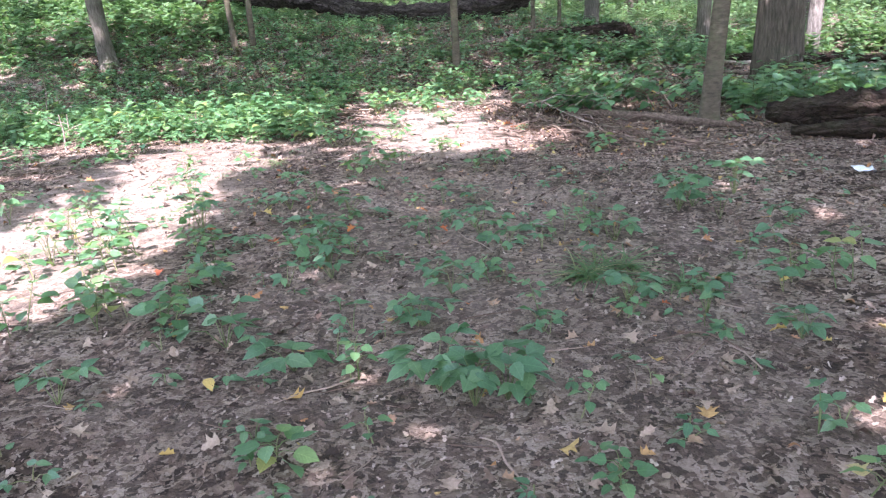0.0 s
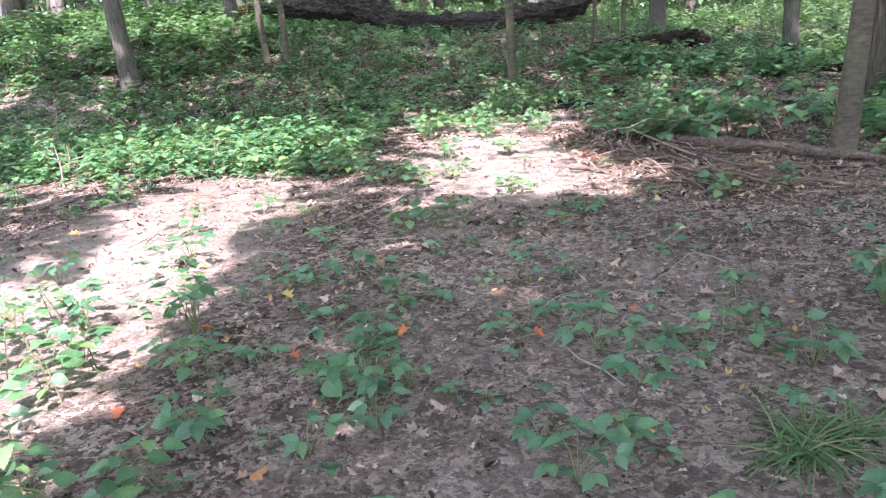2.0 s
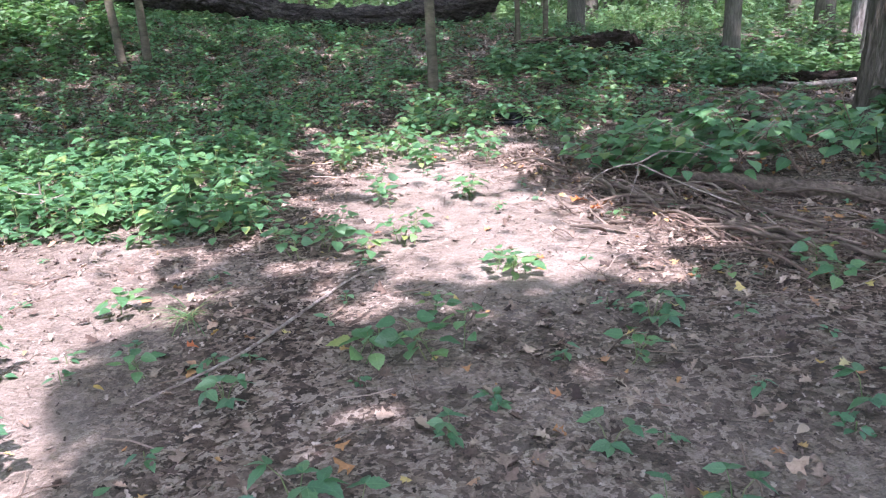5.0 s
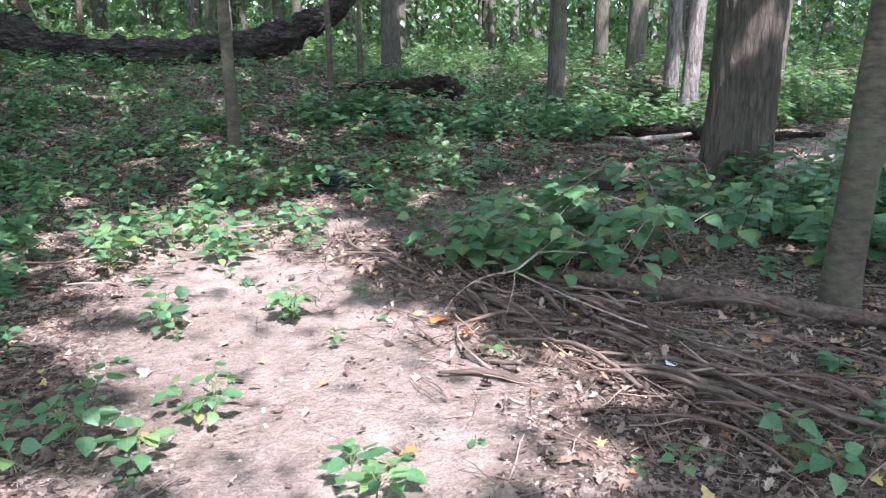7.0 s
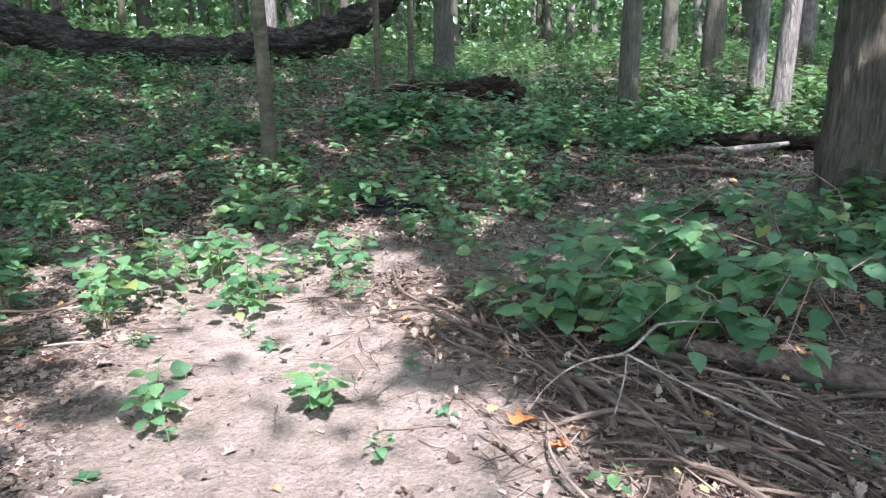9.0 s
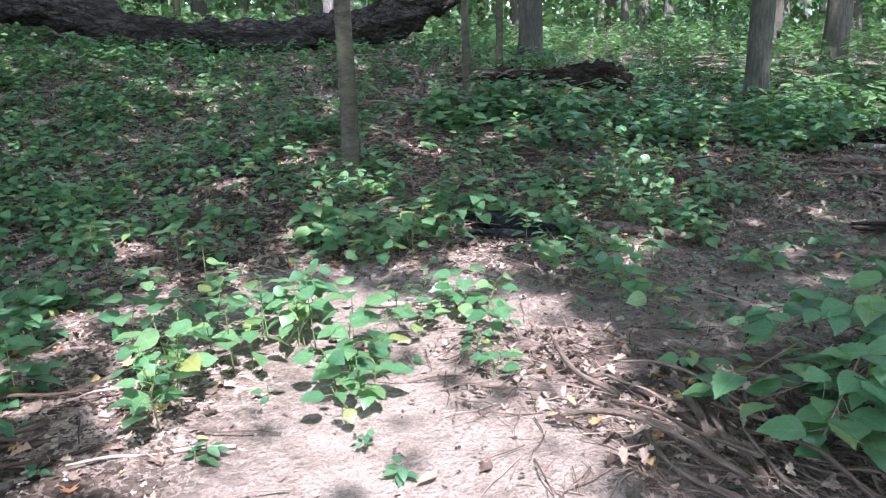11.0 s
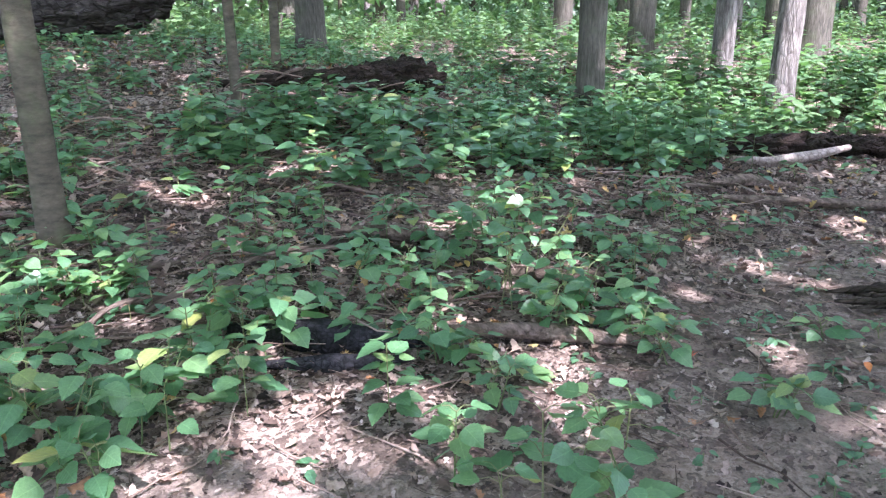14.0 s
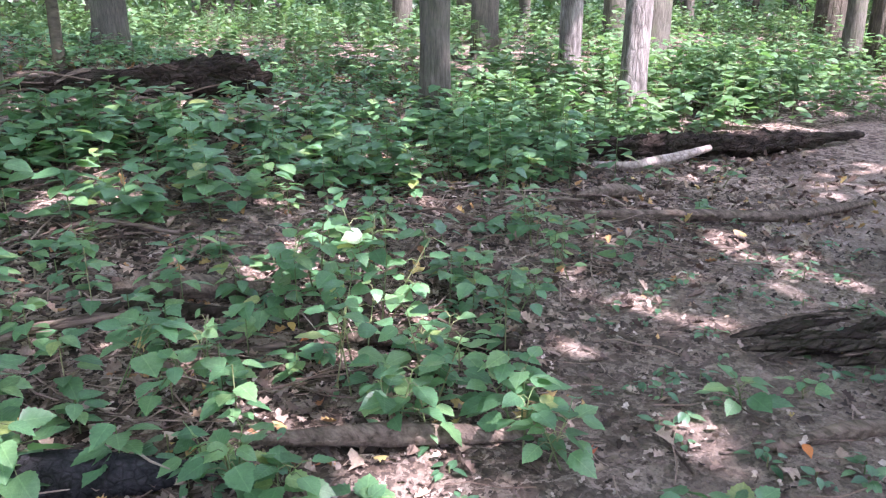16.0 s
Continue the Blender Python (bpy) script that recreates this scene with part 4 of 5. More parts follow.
for k in range(13):
    sx, sy = 3.85 + rng_wood.uniform(0, 0.55), 13.15 + rng_wood.uniform(-0.28, 0.22)
    half, turn, wide = rng_wood.uniform(0.16, 0.42), radians(-38 + rng_wood.gauss(0, 13)), rng_wood.uniform(0.014, 0.042)
    dx, dy, up = half * math.cos(turn), half * math.sin(turn), 0.012 + 0.05 * rng_wood.random()
    piece = log("rotten_wood_sliver", "layered splinter of dark rotten wood on the trail", [on(sx - dx, sy - dy, up), on(sx + rng_wood.uniform(-0.03, 0.03), sy, up + 0.015), on(sx + dx, sy + dy, up * 0.5)], [wide * 0.6, wide * 1.1, wide * 0.35], (ROTTEN, DEADWOOD)[k % 3 == 2], 14, 26, 0.9, 30 + k, lump=11.0)
    piece.scale = (1, 1, 0.5)
log("fallen_branch", "split grey branch on bare soil", [on(3.05, 13.02, 0.02), on(3.35, 12.85, 0.03), on(3.7, 12.6, 0.03)], [0.02, 0.035, 0.02], DEADWOOD, 10, 14, 0.3, 14, "branch")
log("broken_log", "cracked grey weathered log among leaves", [on(1.95, 15.52, 0.03), on(2.2, 15.35, 0.045), on(2.5, 15.12, 0.04)], [0.04, 0.06, 0.045], DEADWOOD, 18, 30, 0.45, 15, lump=8.0)
log("broken_log", "dark split log piece among leaves", [on(1.75, 15.35, 0.03), on(2.0, 15.22, 0.04), on(2.3, 15.0, 0.02)], [0.04, 0.055, 0.03], ROTTEN, 12, 16, 0.3, 16)
log("charred_log", "black charred piece of wood on soil", [on(1.0, 14.55, 0.04), on(1.35, 14.28, 0.05), on(1.72, 14.03, 0.03)], [0.06, 0.075, 0.03], CHAR, 14, 18, 0.3, 17)
log("charred_log", "black charred piece of wood on soil", [on(1.05, 14.25, 0.02), on(1.3, 14.1, 0.03), on(1.6, 13.95, 0.02)], [0.03, 0.045, 0.02], CHAR, 12, 14, 0.3, 18)
log("fallen_branch", "brown branch crossing under leafy plants", [on(1.85, 14.12, 0.03), on(2.2, 13.85, 0.05), on(2.6, 13.55, 0.03)], [0.03, 0.045, 0.035], DEADWOOD, 12, 18, 0.2, 19, "branch")
log("rotten_log", "red-brown rotten log piece under plants", [on(2.5, 14.55, 0.05), on(2.75, 14.35, 0.06), on(3.05, 14.05, 0.04)], [0.03, 0.055, 0.035], ROTTEN, 14, 22, 0.5, 20, lump=8.0)
log("fallen_branch", "thick weathered branch lying in brushwood", [on(1.75, 10.75, 0.06), on(2.3, 10.15, 0.07), on(2.9, 9.4, 0.06), on(3.5, 8.7, 0.05)], [0.045, 0.06, 0.055, 0.04], DEADWOOD, 12, 26, 0.2, 21, "branch")
log("fallen_branch", "thin grey branch lying across the path", [on(0.13, 13.12, 0.015), on(0.3, 13.06, 0.02), on(0.5, 13.0, 0.015)], [0.012, 0.02, 0.01], PALEWOOD, 8, 10, 0.2, 22, "branch")
log("fallen_branch", "long thin pale vine stem on bare soil", [on(-1.8, 7.4, 0.01), on(-1.4, 7.8, 0.015), on(-0.84, 8.76, 0.015), on(-0.55, 8.95, 0.03)], [0.007, 0.008, 0.007, 0.004], PALEWOOD, 7, 24, 0.1, 23, "branch")


def build_sticks():
    """Brushwood: five bent sticks, each a thing, set down along the right edge of the path."""
    rng = random.Random(11)
    group = "sticks of the brush pile"
    kinds = []
    for k in range(6):
        L = (0.4, 0.6, 0.78, 0.35, 0.85, 0.6)[k]
        r = (0.006, 0.009, 0.014, 0.005, 0.008, 0.019)[k]
        b = (-0.05, 0.06, -0.09, 0.05, 0.11, -0.06)[k]
        v, f = tube([(0, -L / 2, 0), (b * 0.5, -L / 4, 0.015), (b, 0, 0.0), (b * 0.55, L / 4, 0.02), (-b * 0.5, L / 2, 0.01)], [r * 0.8, r, r * 0.9, r * 0.8, r * 0.4], 8, 0.6, 22, k, 16)
        mat = (TWIG, TWIG, DEADWOOD, TWIG, TWIG, DEADWOOD)[k]
        ob = new("stick", mesh_object("stick", v, f, mat))
        kinds.append(tagged(ob, ("thin brown dry stick in a brush pile", "weathered grey-brown stick in a brush pile")[k % 2], "stick", group))
    count = 0
    for i in range(170):
        t = rng.random()
        x = 1.08 + 0.75 * t + rng.gauss(0.18, 0.28)
        y = 11.6 - 3.2 * t + rng.gauss(0, 0.25)
        ang = 12 + 22 * t + rng.gauss(0, 17)
        if i > 146:
            x, y, ang = rng.uniform(1.7, 4.2), rng.uniform(7.9, 11.2), 40 + rng.gauss(0, 30)
        if i > 156:
            x, y, ang = rng.uniform(-2.0, -0.75), rng.uniform(11.6, 12.4), 100 + rng.gauss(0, 12)
        z = ground(x, y) + 0.02 + 0.05 * rng.random() * (i < 129)
        m = pose(x, y, z, rng.gauss(0, 4.5), rng.uniform(0, 360), ang)
        if count < 6:
            kinds[count].matrix_basis = m
        else:
            copy_thing(kinds[i % 6], m)
        count += 1
    for i in range(60):
        x, y = rng.uniform(0.0, 5.2), rng.uniform(14.6, 18.4)
        copy_thing(tagged(kinds[i % 6]), pose(x, y, ground(x, y) + 0.025, rng.gauss(2, 3), rng.uniform(0, 360), 75 + rng.gauss(0, 40)))
    for i in range(18):
        x, y = rng.uniform(2.5, 4.6), rng.uniform(18.2, 19.2)
        copy_thing(kinds[(1, 2, 4, 5)[i % 4]], pose(x, y, ground(x, y) + 0.05 + 0.1 * rng.random(), rng.gauss(4, 6), rng.uniform(0, 360), 95 + rng.gauss(0, 25)))
    for x, y, ang in ((-0.45, 14.9, 85), (-0.3, 14.8, 78), (-0.6, 15.0, 95), (0.55, 5.9, 80), (1.2, 3.2, 55), (0.2, 2.4, 20), (0.35, 7.2, 95), (0.4, 11.9, 75), (-0.55, 10.3, 120), (3.45, 13.75, 25), (2.9, 14.75, 110)):
        copy_thing(kinds[3], pose(x, y, ground(x, y) + 0.012, 0, rng.uniform(0, 360), ang))


build_sticks()


# ---- single plants ----
LEAF_MESHES = {}


def leaf_mesh(shape, droop):
    key = (shape, droop)
    if key not in LEAF_MESHES:
        src = {"ovate": OVATE, "toothed": TOOTHED, "lance": LANCE}[shape]
        v = src[0].copy()
        v[:, 2] -= (droop - 1) * 0.12 * v[:, 1] ** 2
        v[:, 2] += 0.02 * np.sin(9 * v[:, 1] + 3 * droop) * np.abs(v[:, 0]) * 4
        LEAF_MESHES[key] = mesh_object("leaf", v, src[1], DARK_GREEN if shape == "lance" else GREEN, src[2])
    return LEAF_MESHES[key]


def stem_mesh(lines, mat=STEM, rings=0, rough=0.0):
    vs, fs, base = [], [], 0
    for pts, r0, r1 in lines:
        v, f = tube(pts, np.linspace(r0, r1, len(pts)), 6 if rings else 5, rough, rings, lump=20.0, cap=False)
        vs.append(v)
        fs.append(f + base)
        base += len(v)
    return mesh_object("stem", np.concatenate(vs), np.concatenate(fs), mat)


def plant(x, y, height, leaves, size, rng):
    z = ground(x, y)
    compound = size < 0
    s = abs(size) * 0.95 if compound else min(size, 0.18) * 0.88
    leaves = int(leaves * (2.2 if compound else 1.7))
    label = "low dark green seedling with pointed compound leaves on soil" if compound else "upright young green plant with broad toothed leaves on soil"
    ob = thing("plant", x, y, z - 0.01, label, "plant", "plants along the path")
    lines, spots, stalk_sets = [], [], []
    if compound:
        stalk_sets.append(lines)
        stalks = max(2, leaves // 3)
        for k in range(stalks):
            a = 2.4 * k + rng.uniform(-0.4, 0.4)
            reach = s * (0.3 + 1.1 * rng.random()) * (1 + 0.03 * stalks)
            h = height * (0.55 + 0.5 * rng.random())
            tip = Vector((-math.sin(a) * reach, math.cos(a) * reach, h))
            lines.append(([(0, 0, 0), tuple(tip * 0.5 + Vector((0, 0, h * 0.3))), tuple(tip)], 0.003, 0.0015))
            for turn_by in (0, 1.15, -1.15):
                spots.append((tip, a + turn_by + rng.uniform(-0.2, 0.2), rng.uniform(-20, 14), s * rng.uniform(0.8, 1.15), "lance"))
    else:
        lean = Vector((rng.uniform(-0.25, 0.25), rng.uniform(-0.25, 0.25), 1)) * height
        stems = 1 if leaves < 12 else 2 if leaves < 20 else 3
        per = max(1, leaves // (2 * stems))
        for q in range(stems):
            foot = Vector((rng.uniform(-0.6, 0.6) * s, rng.uniform(-0.6, 0.6) * s, 0)) * q * 1.5
            axis = lean * (1 - 0.2 * q) + Vector((rng.uniform(-0.3, 0.3), rng.uniform(-0.3, 0.3), 0)) * height
            lines = [([tuple(foot), tuple(foot + axis * 0.5), tuple(foot + axis)], 0.004, 0.002)]
            stalk_sets.append(lines)
            for k in range(per):
                up = (k + 1) / per
                up = 0.3 + 0.7 * up
                a0 = 1.57 * k + rng.uniform(-0.5, 0.5)
                for side in (0, math.pi):
                    a = a0 + side + rng.uniform(-0.3, 0.3)
                    reach = s * (0.75 - 0.5 * up) + 0.02
                    at = foot + axis * up
                    tip = at + Vector((-math.sin(a) * reach, math.cos(a) * reach, 0.01 + 0.02 * rng.random()))
                    lines.append(([tuple(at), tuple((at + tip) / 2 + Vector((0, 0, 0.012))), tuple(tip)], 0.002, 0.0012))
                    spots.append((tip, a, rng.uniform(-22, 16), s * rng.uniform(0.65, 1.1) * (0.8 if up > 0.97 else 1), "toothed" if rng.random() < 0.6 else "ovate"))
    for stalk in stalk_sets:
        part("stem", stem_mesh(stalk), ob)
    for p, a, pitch, size_now, shape in spots:
        leaf = part("leaf", leaf_mesh(shape, rng.choice((0.0, 0.6, 1.3))), ob)
        leaf.matrix_basis = pose(p.x, p.y, p.z, pitch, rng.gauss(0, 20), math.degrees(a)) @ Matrix.Scale(size_now, 4)


PLANTS_A = [(0.13, 2.82, .22, 16, -.13), (0.27, 2.86, .2, 12, -.12), (-0.01, 2.96, .24, 10, -.13), (-0.61, 2.43, .08, 6, .13), (-1.66, 2.97, .18, 9, -.09), (-1.07, 3.51, .2, 9, -.12), (-0.69, 3.25, .14, 8, -.13), (-0.12, 3.66, .16, 9, -.09), (0.50, 3.48, .1, 6, -.08), (0.89, 3.59, .12, 9, .08), (0.29, 4.24, .14, 7, .09), (-0.03, 4.35, .12, 7, -.09), (-0.72, 4.73, .28, 14, -.09), (-1.39, 4.47, .22, 10, -.1), (1.34, 3.57, .2, 9, -.09), (1.66, 3.22, .14, 10, -.09), (1.92, 3.92, .2, 8, .1), (2.25, 3.91, .26, 12, .12)]
PLANTS_B = [(1.79, 5.53, .28, 18, -.1), (2.35, 5.93, .28, 14, -.1), (2.46, 5.14, .16, 8, -.1), (0.27, 5.46, .18, 8, -.09), (-2.16, 5.25, .3, 12, .13), (-2.55, 5.12, .32, 12, .13), (-1.83, 4.00, .22, 10, .12), (-1.50, 3.91, .12, 5, .12), (-3.07, 6.63, .2, 9, -.1), (-2.57, 7.77, .3, 10, .1), (-1.05, 6.47, .2, 8, -.09), (-0.44, 8.02, .14, 6, .09), (0.87, 2.87, .06, 2, .09), (0.89, 2.43, .05, 5, -.05), (-1.49, 2.40, .06, 5, -.06), (0.58, 2.15, .1, 6, .08), (1.36, 2.08, .15, 7, .09), (-3.59, 6.28, .35, 10, .14)]
PLANTS_C = [(-0.53, 7.55, .2, 10, .13), (-0.81, 7.59, .16, 8, .13), (-0.35, 7.62, .2, 7, .11), (0.61, 7.75, .16, 12, -.09), (0.35, 7.32, .14, 9, .1), (0.06, 8.47, .16, 7, .1), (0.14, 10.54, .14, 9, .12), (-0.44, 9.41, .2, 8, .1), (-0.97, 9.67, .22, 8, .1), (-1.31, 9.54, .12, 7, .1), (-1.87, 10.53, .4, 14, .11), (-1.56, 9.97, .2, 9, .1), (-2.13, 8.52, .12, 7, .12), (-1.81, 7.70, .12, 6, .1), (-1.40, 7.32, .14, 7, -.08), (1.76, 8.20, .16, 6, .12), (-0.58, 10.77, .2, 7, .12)]
PLANTS_D = [(-0.84, 12.23, .36, 14, .16), (-0.24, 12.87, .34, 14, .17), (-0.03, 12.40, .32, 14, .16), (0.68, 12.80, .22, 10, .14), (0.14, 10.50, .18, 9, .11), (-0.60, 10.62, .16, 8, .13), (-0.53, 9.45, .16, 9, .1), (-1.01, 9.40, .2, 9, .12), (-0.78, 9.10, .14, 8, .12), (0.01, 8.67, .12, 6, .11), (0.16, 8.56, .1, 5, .11), (1.74, 7.99, .12, 7, .14), (1.29, 8.29, .06, 4, .08), (1.03, 9.53, .1, 5, .07), (0.28, 10.06, .08, 5, .06), (-0.02, 11.88, .2, 8, .12), (-0.69, 12.88, .3, 10, .12)]
PLANTS_E = [(-0.45, 12.67, .3, 12, .14), (-0.11, 12.98, .28, 10, .13), (0.02, 12.09, .26, 12, .15), (-0.15, 12.04, .22, 9, .15), (0.56, 12.75, .18, 11, .12), (0.76, 12.43, .2, 9, .12), (0.55, 12.28, .1, 7, .08), (0.54, 11.98, .14, 9, .1), (1.39, 11.73, .12, 8, .1), (2.55, 12.89, .16, 8, .11), (1.56, 12.67, .3, 18, .14), (1.68, 13.89, .2, 10, .12), (0.14, 14.21, .3, 16, .14), (0.34, 13.71, .26, 14, .14), (-0.88, 14.23, .28, 12, .12), (-1.52, 14.27, .3, 14, .13), (-1.07, 12.83, .34, 16, .15), (-0.86, 12.41, .28, 12, .14)]
PLANTS_F = [(1.68, 13.45, .2, 12, .11), (1.69, 13.94, .24, 14, .12), (2.21, 13.85, .26, 16, .12), (2.71, 14.14, .26, 14, .11), (2.58, 13.62, .26, 16, .12), (2.52, 13.45, .2, 10, .11), (2.70, 14.99, .42, 18, .12), (2.57, 15.08, .34, 12, .11), (1.95, 14.62, .24, 12, .11), (1.64, 14.72, .3, 12, .15), (1.24, 14.32, .24, 10, .15), (1.05, 14.46, .24, 12, .14), (0.81, 14.48, .28, 12, .14), (0.65, 14.24, .24, 10, .15), (0.87, 14.02, .24, 10, .14)]
PLANTS_G = [(2.58, 12.88, .16, 10, .12), (3.31, 13.20, .12, 6, .12), (1.45, 15.34, .2, 10, .09), (1.92, 15.88, .22, 10, .1), (3.23, 14.37, .24, 10, .1), (4.01, 14.81, .36, 14, .11), (4.51, 16.08, .36, 14, .13), (2.45, 17.63, .3, 14, .14), (3.99, 14.57, .24, 12, .09), (1.48, 16.12, .22, 10, .12), (4.70, 15.67, .3, 14, .12), (3.28, 15.23, .3, 12, .12), (1.05, 15.09, .12, 8, .1), (3.54, 13.08, .08, 5, .07), (5.92, 15.19, .14, 6, .1), (6.27, 14.96, .2, 9, .1), (3.57, 16.72, .3, 14, .14), (3.13, 17.00, .34, 16, .15)]

PLANTS_H = [(-2.16, 4.90, .2, 9, .12), (-1.95, 4.20, .24, 10, .13), (-1.83, 3.79, .2, 9, .13), (-1.49, 3.79, .18, 8, .12), (-1.44, 4.19, .22, 12, .11), (-1.36, 4.48, .16, 9, .1), (-1.71, 5.11, .2, 9, .1), (-1.75, 5.53, .3, 12, -.09), (-2.50, 5.84, .25, 10, -.1), (-2.86, 5.71, .25, 9, .11), (-0.67, 4.51, .16, 10, -.09), (0.07, 4.12, .16, 12, -.09), (1.17, 4.88, .2, 12, -.1), (0.99, 3.78, .16, 12, -.1), (-0.09, 3.70, .14, 10, -.1), (1.92, 5.62, .2, 12, -.1), (1.03, 5.22, .14, 8, .09)]
PLANTS_I = [(-1.92, 5.82, .22, 9, .12), (-2.25, 6.91, .25, 12, -.1), (-1.58, 5.09, .22, 10, .1), (-1.31, 5.18, .14, 8, -.08), (-1.22, 6.19, .18, 10, -.09), (-0.70, 5.98, .18, 10, -.09), (-0.78, 5.30, .16, 10, -.09), (-0.91, 4.80, .2, 9, .12), (-0.74, 4.83, .18, 10, -.1), (0.30, 5.16, .18, 12, -.1), (0.44, 4.82, .14, 10, -.1), (0.09, 5.59, .1, 7, -.07), (-0.17, 5.47, .1, 7, -.07), (0.29, 6.27, .12, 8, -.08), (0.88, 5.18, .16, 8, .12), (-1.24, 9.28, .25, 10, .09), (-1.05, 9.46, .2, 9, .09)]
PLANTS_J = [(0.3, 15.35, .3, 14, .12), (0.62, 15.45, .28, 12, .12), (0.46, 15.2, .22, 12, .12), (0.8, 15.2, .26, 10, .12), (0.1, 15.2, .26, 12, .12), (0.05, 14.3, .36, 14, .15), (0.25, 14.0, .34, 12, .16), (0.5, 13.95, .3, 12, .15), (0.2, 14.6, .36, 14, .14), (1.5, 12.95, .34, 14, .13), (1.78, 12.9, .3, 14, .13), (1.3, 13.15, .26, 10, .12), (2.3, 14.2, .36, 14, .12), (2.45, 14.5, .4, 14, .11), (2.75, 14.6, .42, 14, .12), (3.0, 14.95, .44, 14, .12), (2.5, 14.0, .36, 14, .12), (-0.6, 12.45, .32, 14, .16), (-0.2, 12.55, .34, 14, .16), (0.35, 12.75, .28, 12, .12), (-0.95, 12.0, .28, 12, .13)]
rng_plants = random.Random(21)
for px, py, ph, pn, ps in PLANTS_A + PLANTS_B + PLANTS_C + PLANTS_D + PLANTS_E + PLANTS_F + PLANTS_G + PLANTS_H + PLANTS_I + PLANTS_J:
    plant(px, py, ph, pn, ps, rng_plants)


# seedlings between the larger plants at the start of the path
for _ in range(46):
    px, py = rng_plants.uniform(-1.7, 2.7), rng_plants.uniform(2.4, 7.2)
    plant(px, py, rng_plants.uniform(0.06, 0.2), rng_plants.choice((3, 4, 5, 6)), rng_plants.choice((-0.06, -0.08, -0.1, 0.07)), rng_plants)
for _ in range(16):
    px, py = rng_plants.uniform(-3.3, -1.7), rng_plants.uniform(3.8, 6.4)
    plant(px, py, rng_plants.uniform(0.12, 0.3), rng_plants.choice((5, 7, 8)), rng_plants.choice((-0.08, 0.1, 0.12)), rng_plants)


def build_leafy_branches():
    """Arching twigs of a broad-leaved shrub that lean out over the brushwood."""
    rng = random.Random(31)
    for x, y, yaw, length, rise, leaves in ((2.4, 11.3, 185, 1.2, 0.5, 34), (2.9, 11.2, 180, 1.5, 0.5, 36), (3.3, 10.8, 175, 1.5, 0.45, 32), (3.2, 11.7, 172, 1.2, 0.5, 26), (3.7, 11.6, 180, 1.4, 0.55, 30), (2.2, 11.0, 190, 0.9, 0.35, 24), (3.9, 10.7, 190, 1.1, 0.45, 22),
                                            (4.3, 11.6, 160, 1.2, 0.6, 26), (2.1, 10.8, 200, 0.9, 0.4, 28), (2.4, 10.6, 190, 1.0, 0.4, 30), (2.7, 10.9, 130, 0.8, 0.5, 24), (3.0, 10.4, 165, 1.0, 0.4, 28), (1.9, 11.2, 205, 0.7, 0.35, 20)):
        z = ground(x, y)
        ob = thing("shrub_branch", x, y, z - 0.01, "arching pale shrub twigs with large broad green leaves", "shrub", "shrub beside the path")
        lines, spots = [], []
        for q in range(3):
            a = radians(yaw + rng.uniform(-45, 45))
            d = Vector((math.cos(a), math.sin(a), 0))
            h = rise * rng.uniform(0.7, 1.15)
            L = length * rng.uniform(0.6, 1.0)
            pts = [Vector((0, 0, 0)), d * L * 0.25 + Vector((0, 0, h * 0.75)), d * L * 0.55 + Vector((0, 0, h)), d * L + Vector((0, 0, h * 0.55))]
            lines.append(([tuple(p) for p in pts], 0.007, 0.003))
            for k in range(int(leaves * 0.72)):
                u = 0.2 + 0.8 * rng.random()
                i = min(2, int(u * 3))
                p = pts[i].lerp(pts[i + 1], u * 3 - i)
                b = a - math.pi / 2 + rng.choice((-1, 1)) * rng.uniform(0.4, 1.4)
                off = Vector((-math.sin(b), math.cos(b), 0)) * rng.uniform(0.03, 0.1) + Vector((0, 0, rng.uniform(-0.06, 0.03)))
                lines.append(([tuple(p), tuple(p + off)], 0.002, 0.0015))
                spots.append((p + off, b, rng.uniform(-24, 14), rng.uniform(0.1, 0.165)))
        part("stem", stem_mesh(lines, TWIG), ob)
        for p, b, pitch, s in spots:
            leaf = part("leaf", leaf_mesh("toothed" if rng.random() < 0.5 else "ovate", rng.choice((0.5, 1.2, 2.0))), ob)
            leaf.matrix_basis = pose(p.x, p.y, p.z, pitch, rng.uniform(-20, 20), math.degrees(b)) @ Matrix.Scale(s, 4)


build_leafy_branches()


def build_forked_twig():
    x, y = 1.3, 10.0
    ob = thing("forked_twig", x, y, ground(x, y), "bare pale forked twig leaning over brushwood", "twig")
    for pts, r0, r1 in (([(1.0, -0.95, 0.02), (0.78, -0.72, 0.04), (0.55, -0.5, 0.1), (0.3, -0.24, 0.2), (0.12, -0.05, 0.29), (0.08, 0.0, 0.31)], 0.005, 0.006),
                        ([(0.3, 0.12, 0.37), (0.08, 0, 0.31), (-0.06, 0.03, 0.3), (-0.18, 0.05, 0.26), (-0.3, 0.03, 0.19), (-0.36, 0.02, 0.12)], 0.008, 0.002),
                        ([(0.08, 0, 0.31), (0.06, -0.03, 0.22), (0.0, -0.07, 0.1), (-0.06, -0.1, 0.0)], 0.005, 0.003),
                        ([(0.3, 0.12, 0.37), (0.45, 0.17, 0.35), (0.7, 0.2, 0.3)], 0.006, 0.003)):
        part("stem", stem_mesh([(pts, r0, r1)], PALEWOOD, 22, 0.35), ob)


build_forked_twig()


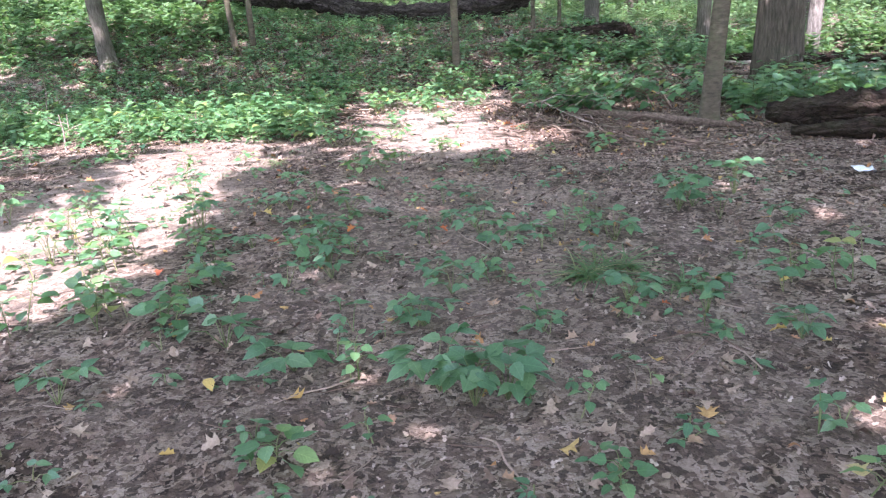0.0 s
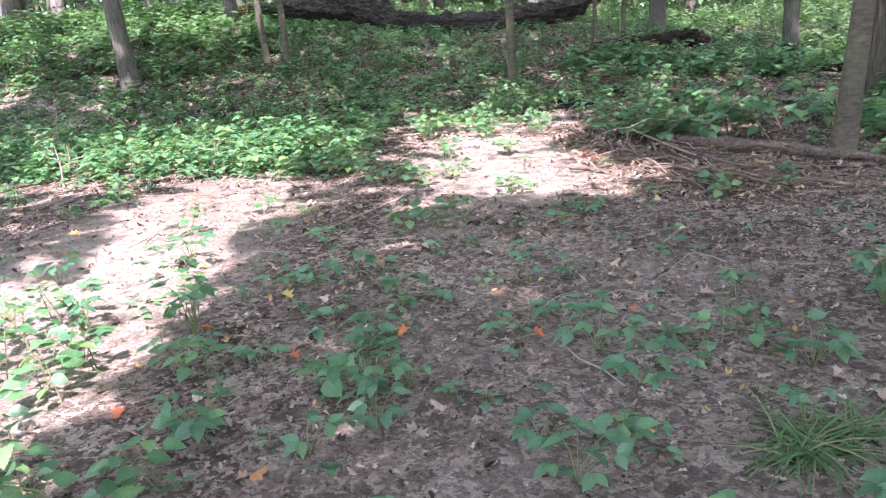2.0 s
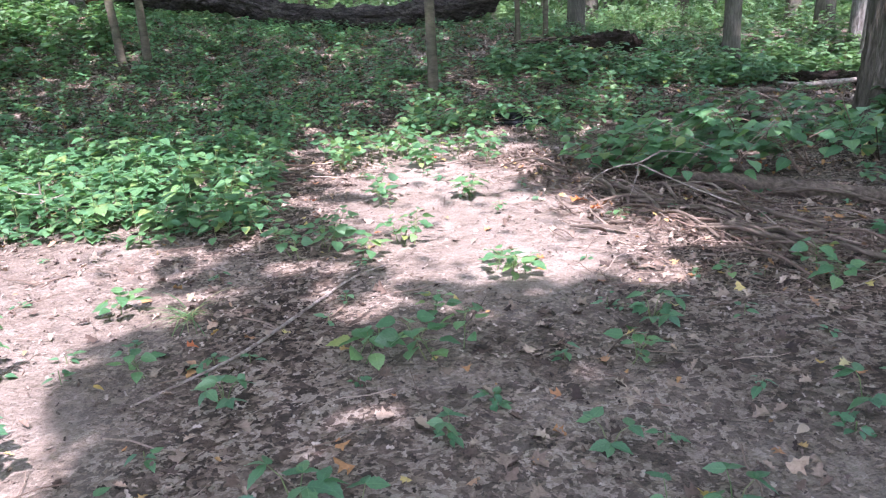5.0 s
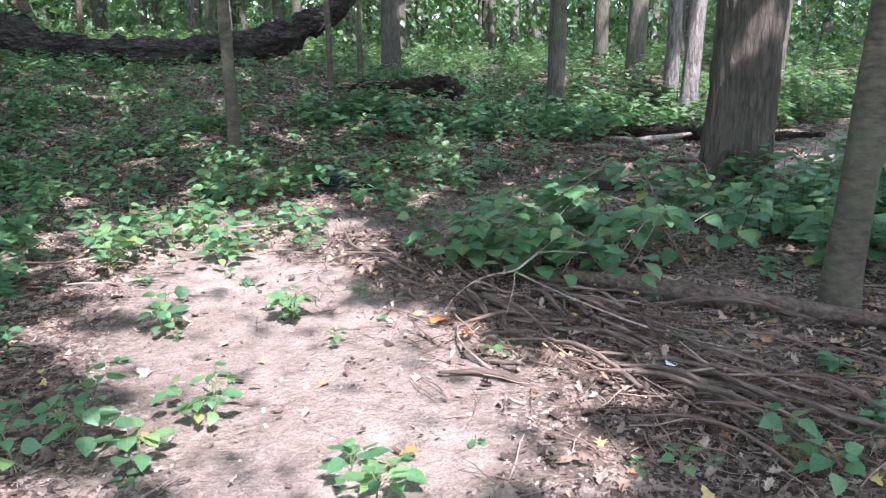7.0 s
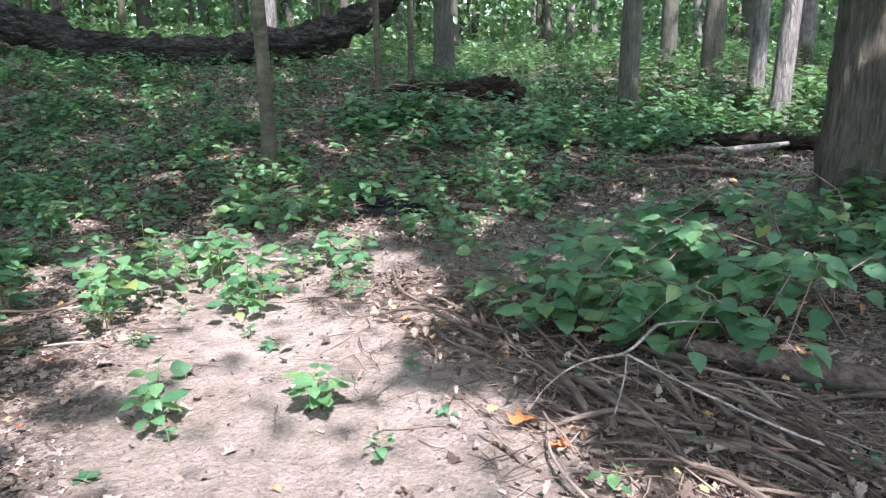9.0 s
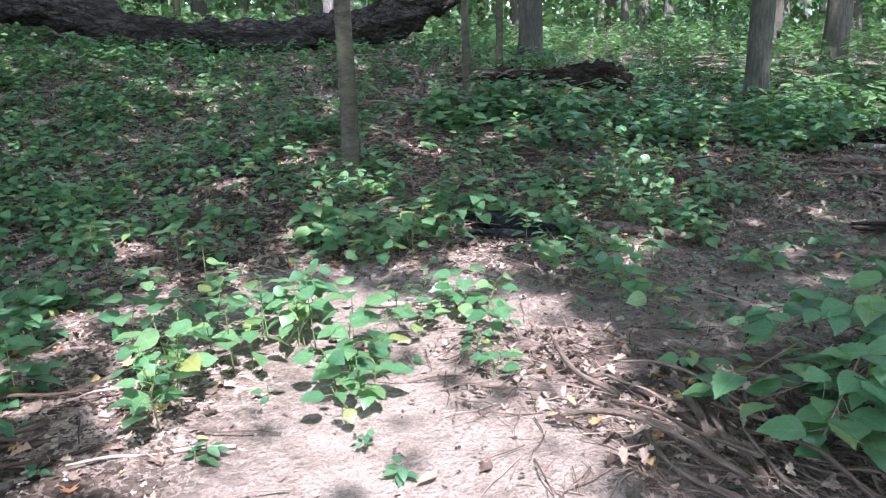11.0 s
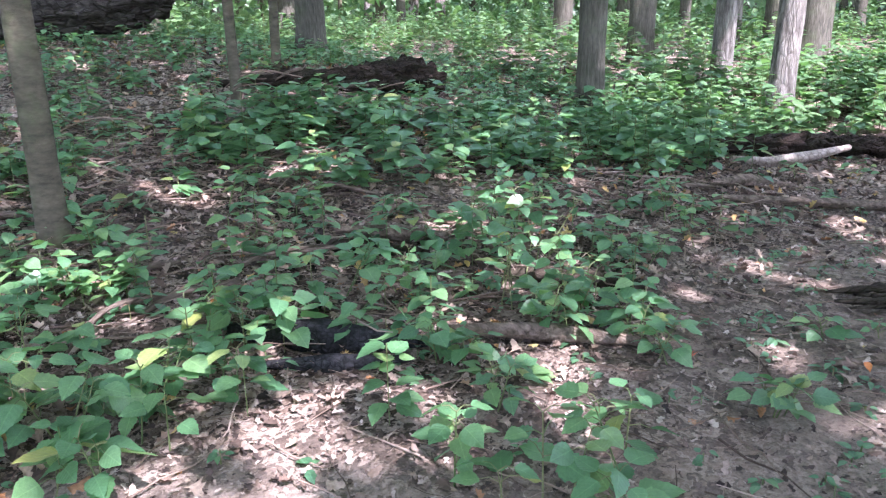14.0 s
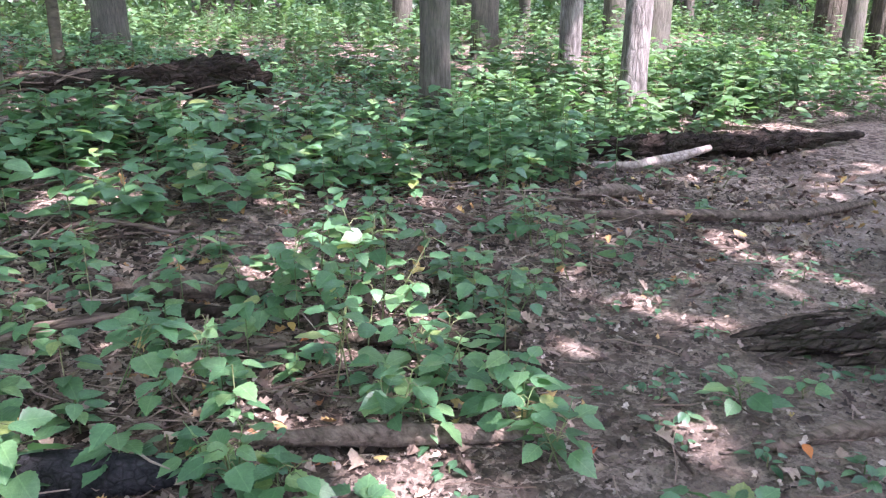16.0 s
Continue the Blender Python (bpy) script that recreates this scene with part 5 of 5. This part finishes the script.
def build_dead_stems():
    for x, y, h in ((-7.1, 14.3, 0.75), (-6.3, 13.2, 0.5), (-4.95, 10.3, 0.5), (-5.2, 10.9, 0.42), (-3.4, 10.9, 0.35)):
        ob = thing("dead_stem", x, y, ground(x, y) - 0.02, "bleached dead plant stalk standing among green plants", "dead plant", "dead stalks")
        lean = 0.25 * math.sin(7 * x)
        part("stem", stem_mesh([([(0, 0, 0), (lean * h * 0.5, 0.02, h * 0.55), (lean * h * 0.8, -0.03, h)], 0.014, 0.007),
                                ([(lean * h * 0.45, 0.01, h * 0.5), (lean * h + 0.12, 0.05, h * 0.62), (lean * h + 0.2, 0.02, h * 0.58)], 0.006, 0.003),
                                ([(lean * h * 0.6, 0, h * 0.68), (-0.1, -0.04, h * 0.78), (-0.16, -0.08, h * 0.95)], 0.006, 0.003)], PALEWOOD), ob)


build_dead_stems()


def build_grass_tuft(x, y, n, L, mat=GRASS, words="tuft of long drooping green grass on soil"):
    m0 = blade([(0, 0.012), (0.3, 0.014), (0.6, 0.011), (0.85, 0.006), (1.0, 0.001)], 0.3, 0.75)
    yaw = np.random.uniform(0, 6.28, n)
    m = turns(yaw, np.random.uniform(0.1, 0.85, n), np.random.normal(0, 0.2, n), np.random.uniform(0.6, 1.2, n) * L, np.stack([np.random.normal(0, 0.04, n), np.random.normal(0, 0.04, n), np.zeros(n)], 1))
    v, f, u = many(m0[0], m0[1], m, m0[2])
    ob = tagged(new("grass_tuft", mesh_object("grass_tuft", v, f, mat, u)), words, "grass", kind="stuff")
    ob.location = (x, y, ground(x, y))


build_grass_tuft(0.88, 4.2, 170, 0.27)
build_grass_tuft(1.08, 4.32, 100, 0.25)
build_grass_tuft(1.35, 3.95, 90, 0.28)
build_grass_tuft(-1.75, 8.4, 60, 0.2)
build_grass_tuft(0.05, 5.75, 46, 0.17, STRAW, "tuft of dry straw-coloured grass on soil")


def build_bright_leaves():
    rng = random.Random(41)
    shapes = {}
    for name, src in (("maple", MAPLE), ("oval", LANCE), ("curl", CURL)):
        for mat in (BRIGHT_LEAF, PALE_LEAF, ORANGE_LEAF):
            shapes[name, mat.name] = mesh_object("fallen_leaf", src[0], src[1], mat, src[2])
    spots = [(0.88, 10.06, 0.13, "maple", "orange_leaf"), (0.95, 9.88, 0.11, "curl", "orange_leaf"), (-1.16, 10.8, 0.07, "curl", "orange_leaf"), (-0.62, 5.45, 0.07, "maple", "orange_leaf"), (0.01, 5.4, 0.07, "maple", "orange_leaf"), (0.56, 5.6, 0.07, "maple", "orange_leaf"), (-1.18, 5.19, 0.09, "maple", "orange_leaf"), (-1.43, 6.11, 0.1, "maple", "turned_leaf"), (-1.05, 3.1, 0.09, "oval", "turned_leaf"), (0.62, 2.45, 0.1, "maple", "pale_leaf"), (0.9, 3.35, 0.08, "maple", "pale_leaf"), (-0.6, 2.9, 0.1, "maple", "turned_leaf")]
    for i in range(70):
        spots.append((rng.uniform(-2.4, 2.4), rng.uniform(1.9, 9.0), rng.uniform(0.04, 0.08), rng.choice(("maple", "maple", "oval", "curl")), rng.choice(("turned_leaf", "turned_leaf", "pale_leaf", "pale_leaf", "pale_leaf", "orange_leaf"))))
    for i in range(50):
        spots.append((rng.uniform(-1.5, 4.0), rng.uniform(9.0, 15.5), rng.uniform(0.05, 0.09), rng.choice(("maple", "oval", "curl")), rng.choice(("turned_leaf", "pale_leaf", "pale_leaf", "orange_leaf"))))
    hung = new("fallen_leaf", shapes["curl", "turned_leaf"])
    tagged(hung, "large curled yellow leaf caught upright in twigs", "fallen leaf", "fallen leaves")
    hung.matrix_basis = pose(3.9, 10.95, ground(3.9, 10.95) + 0.01, 62, 12, 20) @ Matrix.Scale(0.2, 4)
    for x, y, s, shape, mat in spots:
        ob = new("fallen_leaf", shapes[shape, mat])
        tagged(ob, "fallen %s leaf lying on soil" % {"turned_leaf": "yellow", "orange_leaf": "orange-red", "pale_leaf": "pale tan dry"}[mat], "fallen leaf", "fallen leaves")
        ob.matrix_basis = pose(x, y, ground(x, y) + 0.028, rng.gauss(0, 9), rng.gauss(0, 9), rng.uniform(0, 360)) @ Matrix.Scale(s, 4)


build_bright_leaves()


def build_litter_paper():
    m, nt, bsdf, out = material("white_paper")
    n = noise_node(nt, 25, 4, 0.6, coords(nt))
    link(nt, ramp(nt, n.outputs[0], [(0.3, (0.62, 0.64, 0.66)), (0.7, (0.82, 0.83, 0.84))]), bsdf.inputs["Base Color"])
    bsdf.inputs["Roughness"].default_value = 0.5
    for x, y, s, yaw in ((3.62, 6.4, 0.2, 30), (1.85, 9.12, 0.1, 60)):
        g = np.linspace(-0.5, 0.5, 7)
        v = [(a * (1 + 0.2 * noise.noise(Vector((a, b, s * 9)))), b * 0.6 + 0.08 * noise.noise(Vector((a * 3, b * 3, s * 5))), 0.16 + 0.22 * noise.noise(Vector((a * 3.5 + x, b * 3.5, 1)))) for b in g for a in g]
        f = [(r * 7 + c, r * 7 + c + 1, r * 7 + c + 8, r * 7 + c + 7) for r in range(6) for c in range(6)]
        ob = new("scrap_paper", mesh_object("scrap_paper", v, f, m))
        ob.modifiers.new("thickness", 'SOLIDIFY').thickness = 0.02
        tagged(ob, "crumpled white scrap of litter on the soil", "litter")
        ob.matrix_basis = pose(x, y, ground(x, y) + 0.01, 8, 5, yaw) @ Matrix.Scale(s, 4)


build_litter_paper()
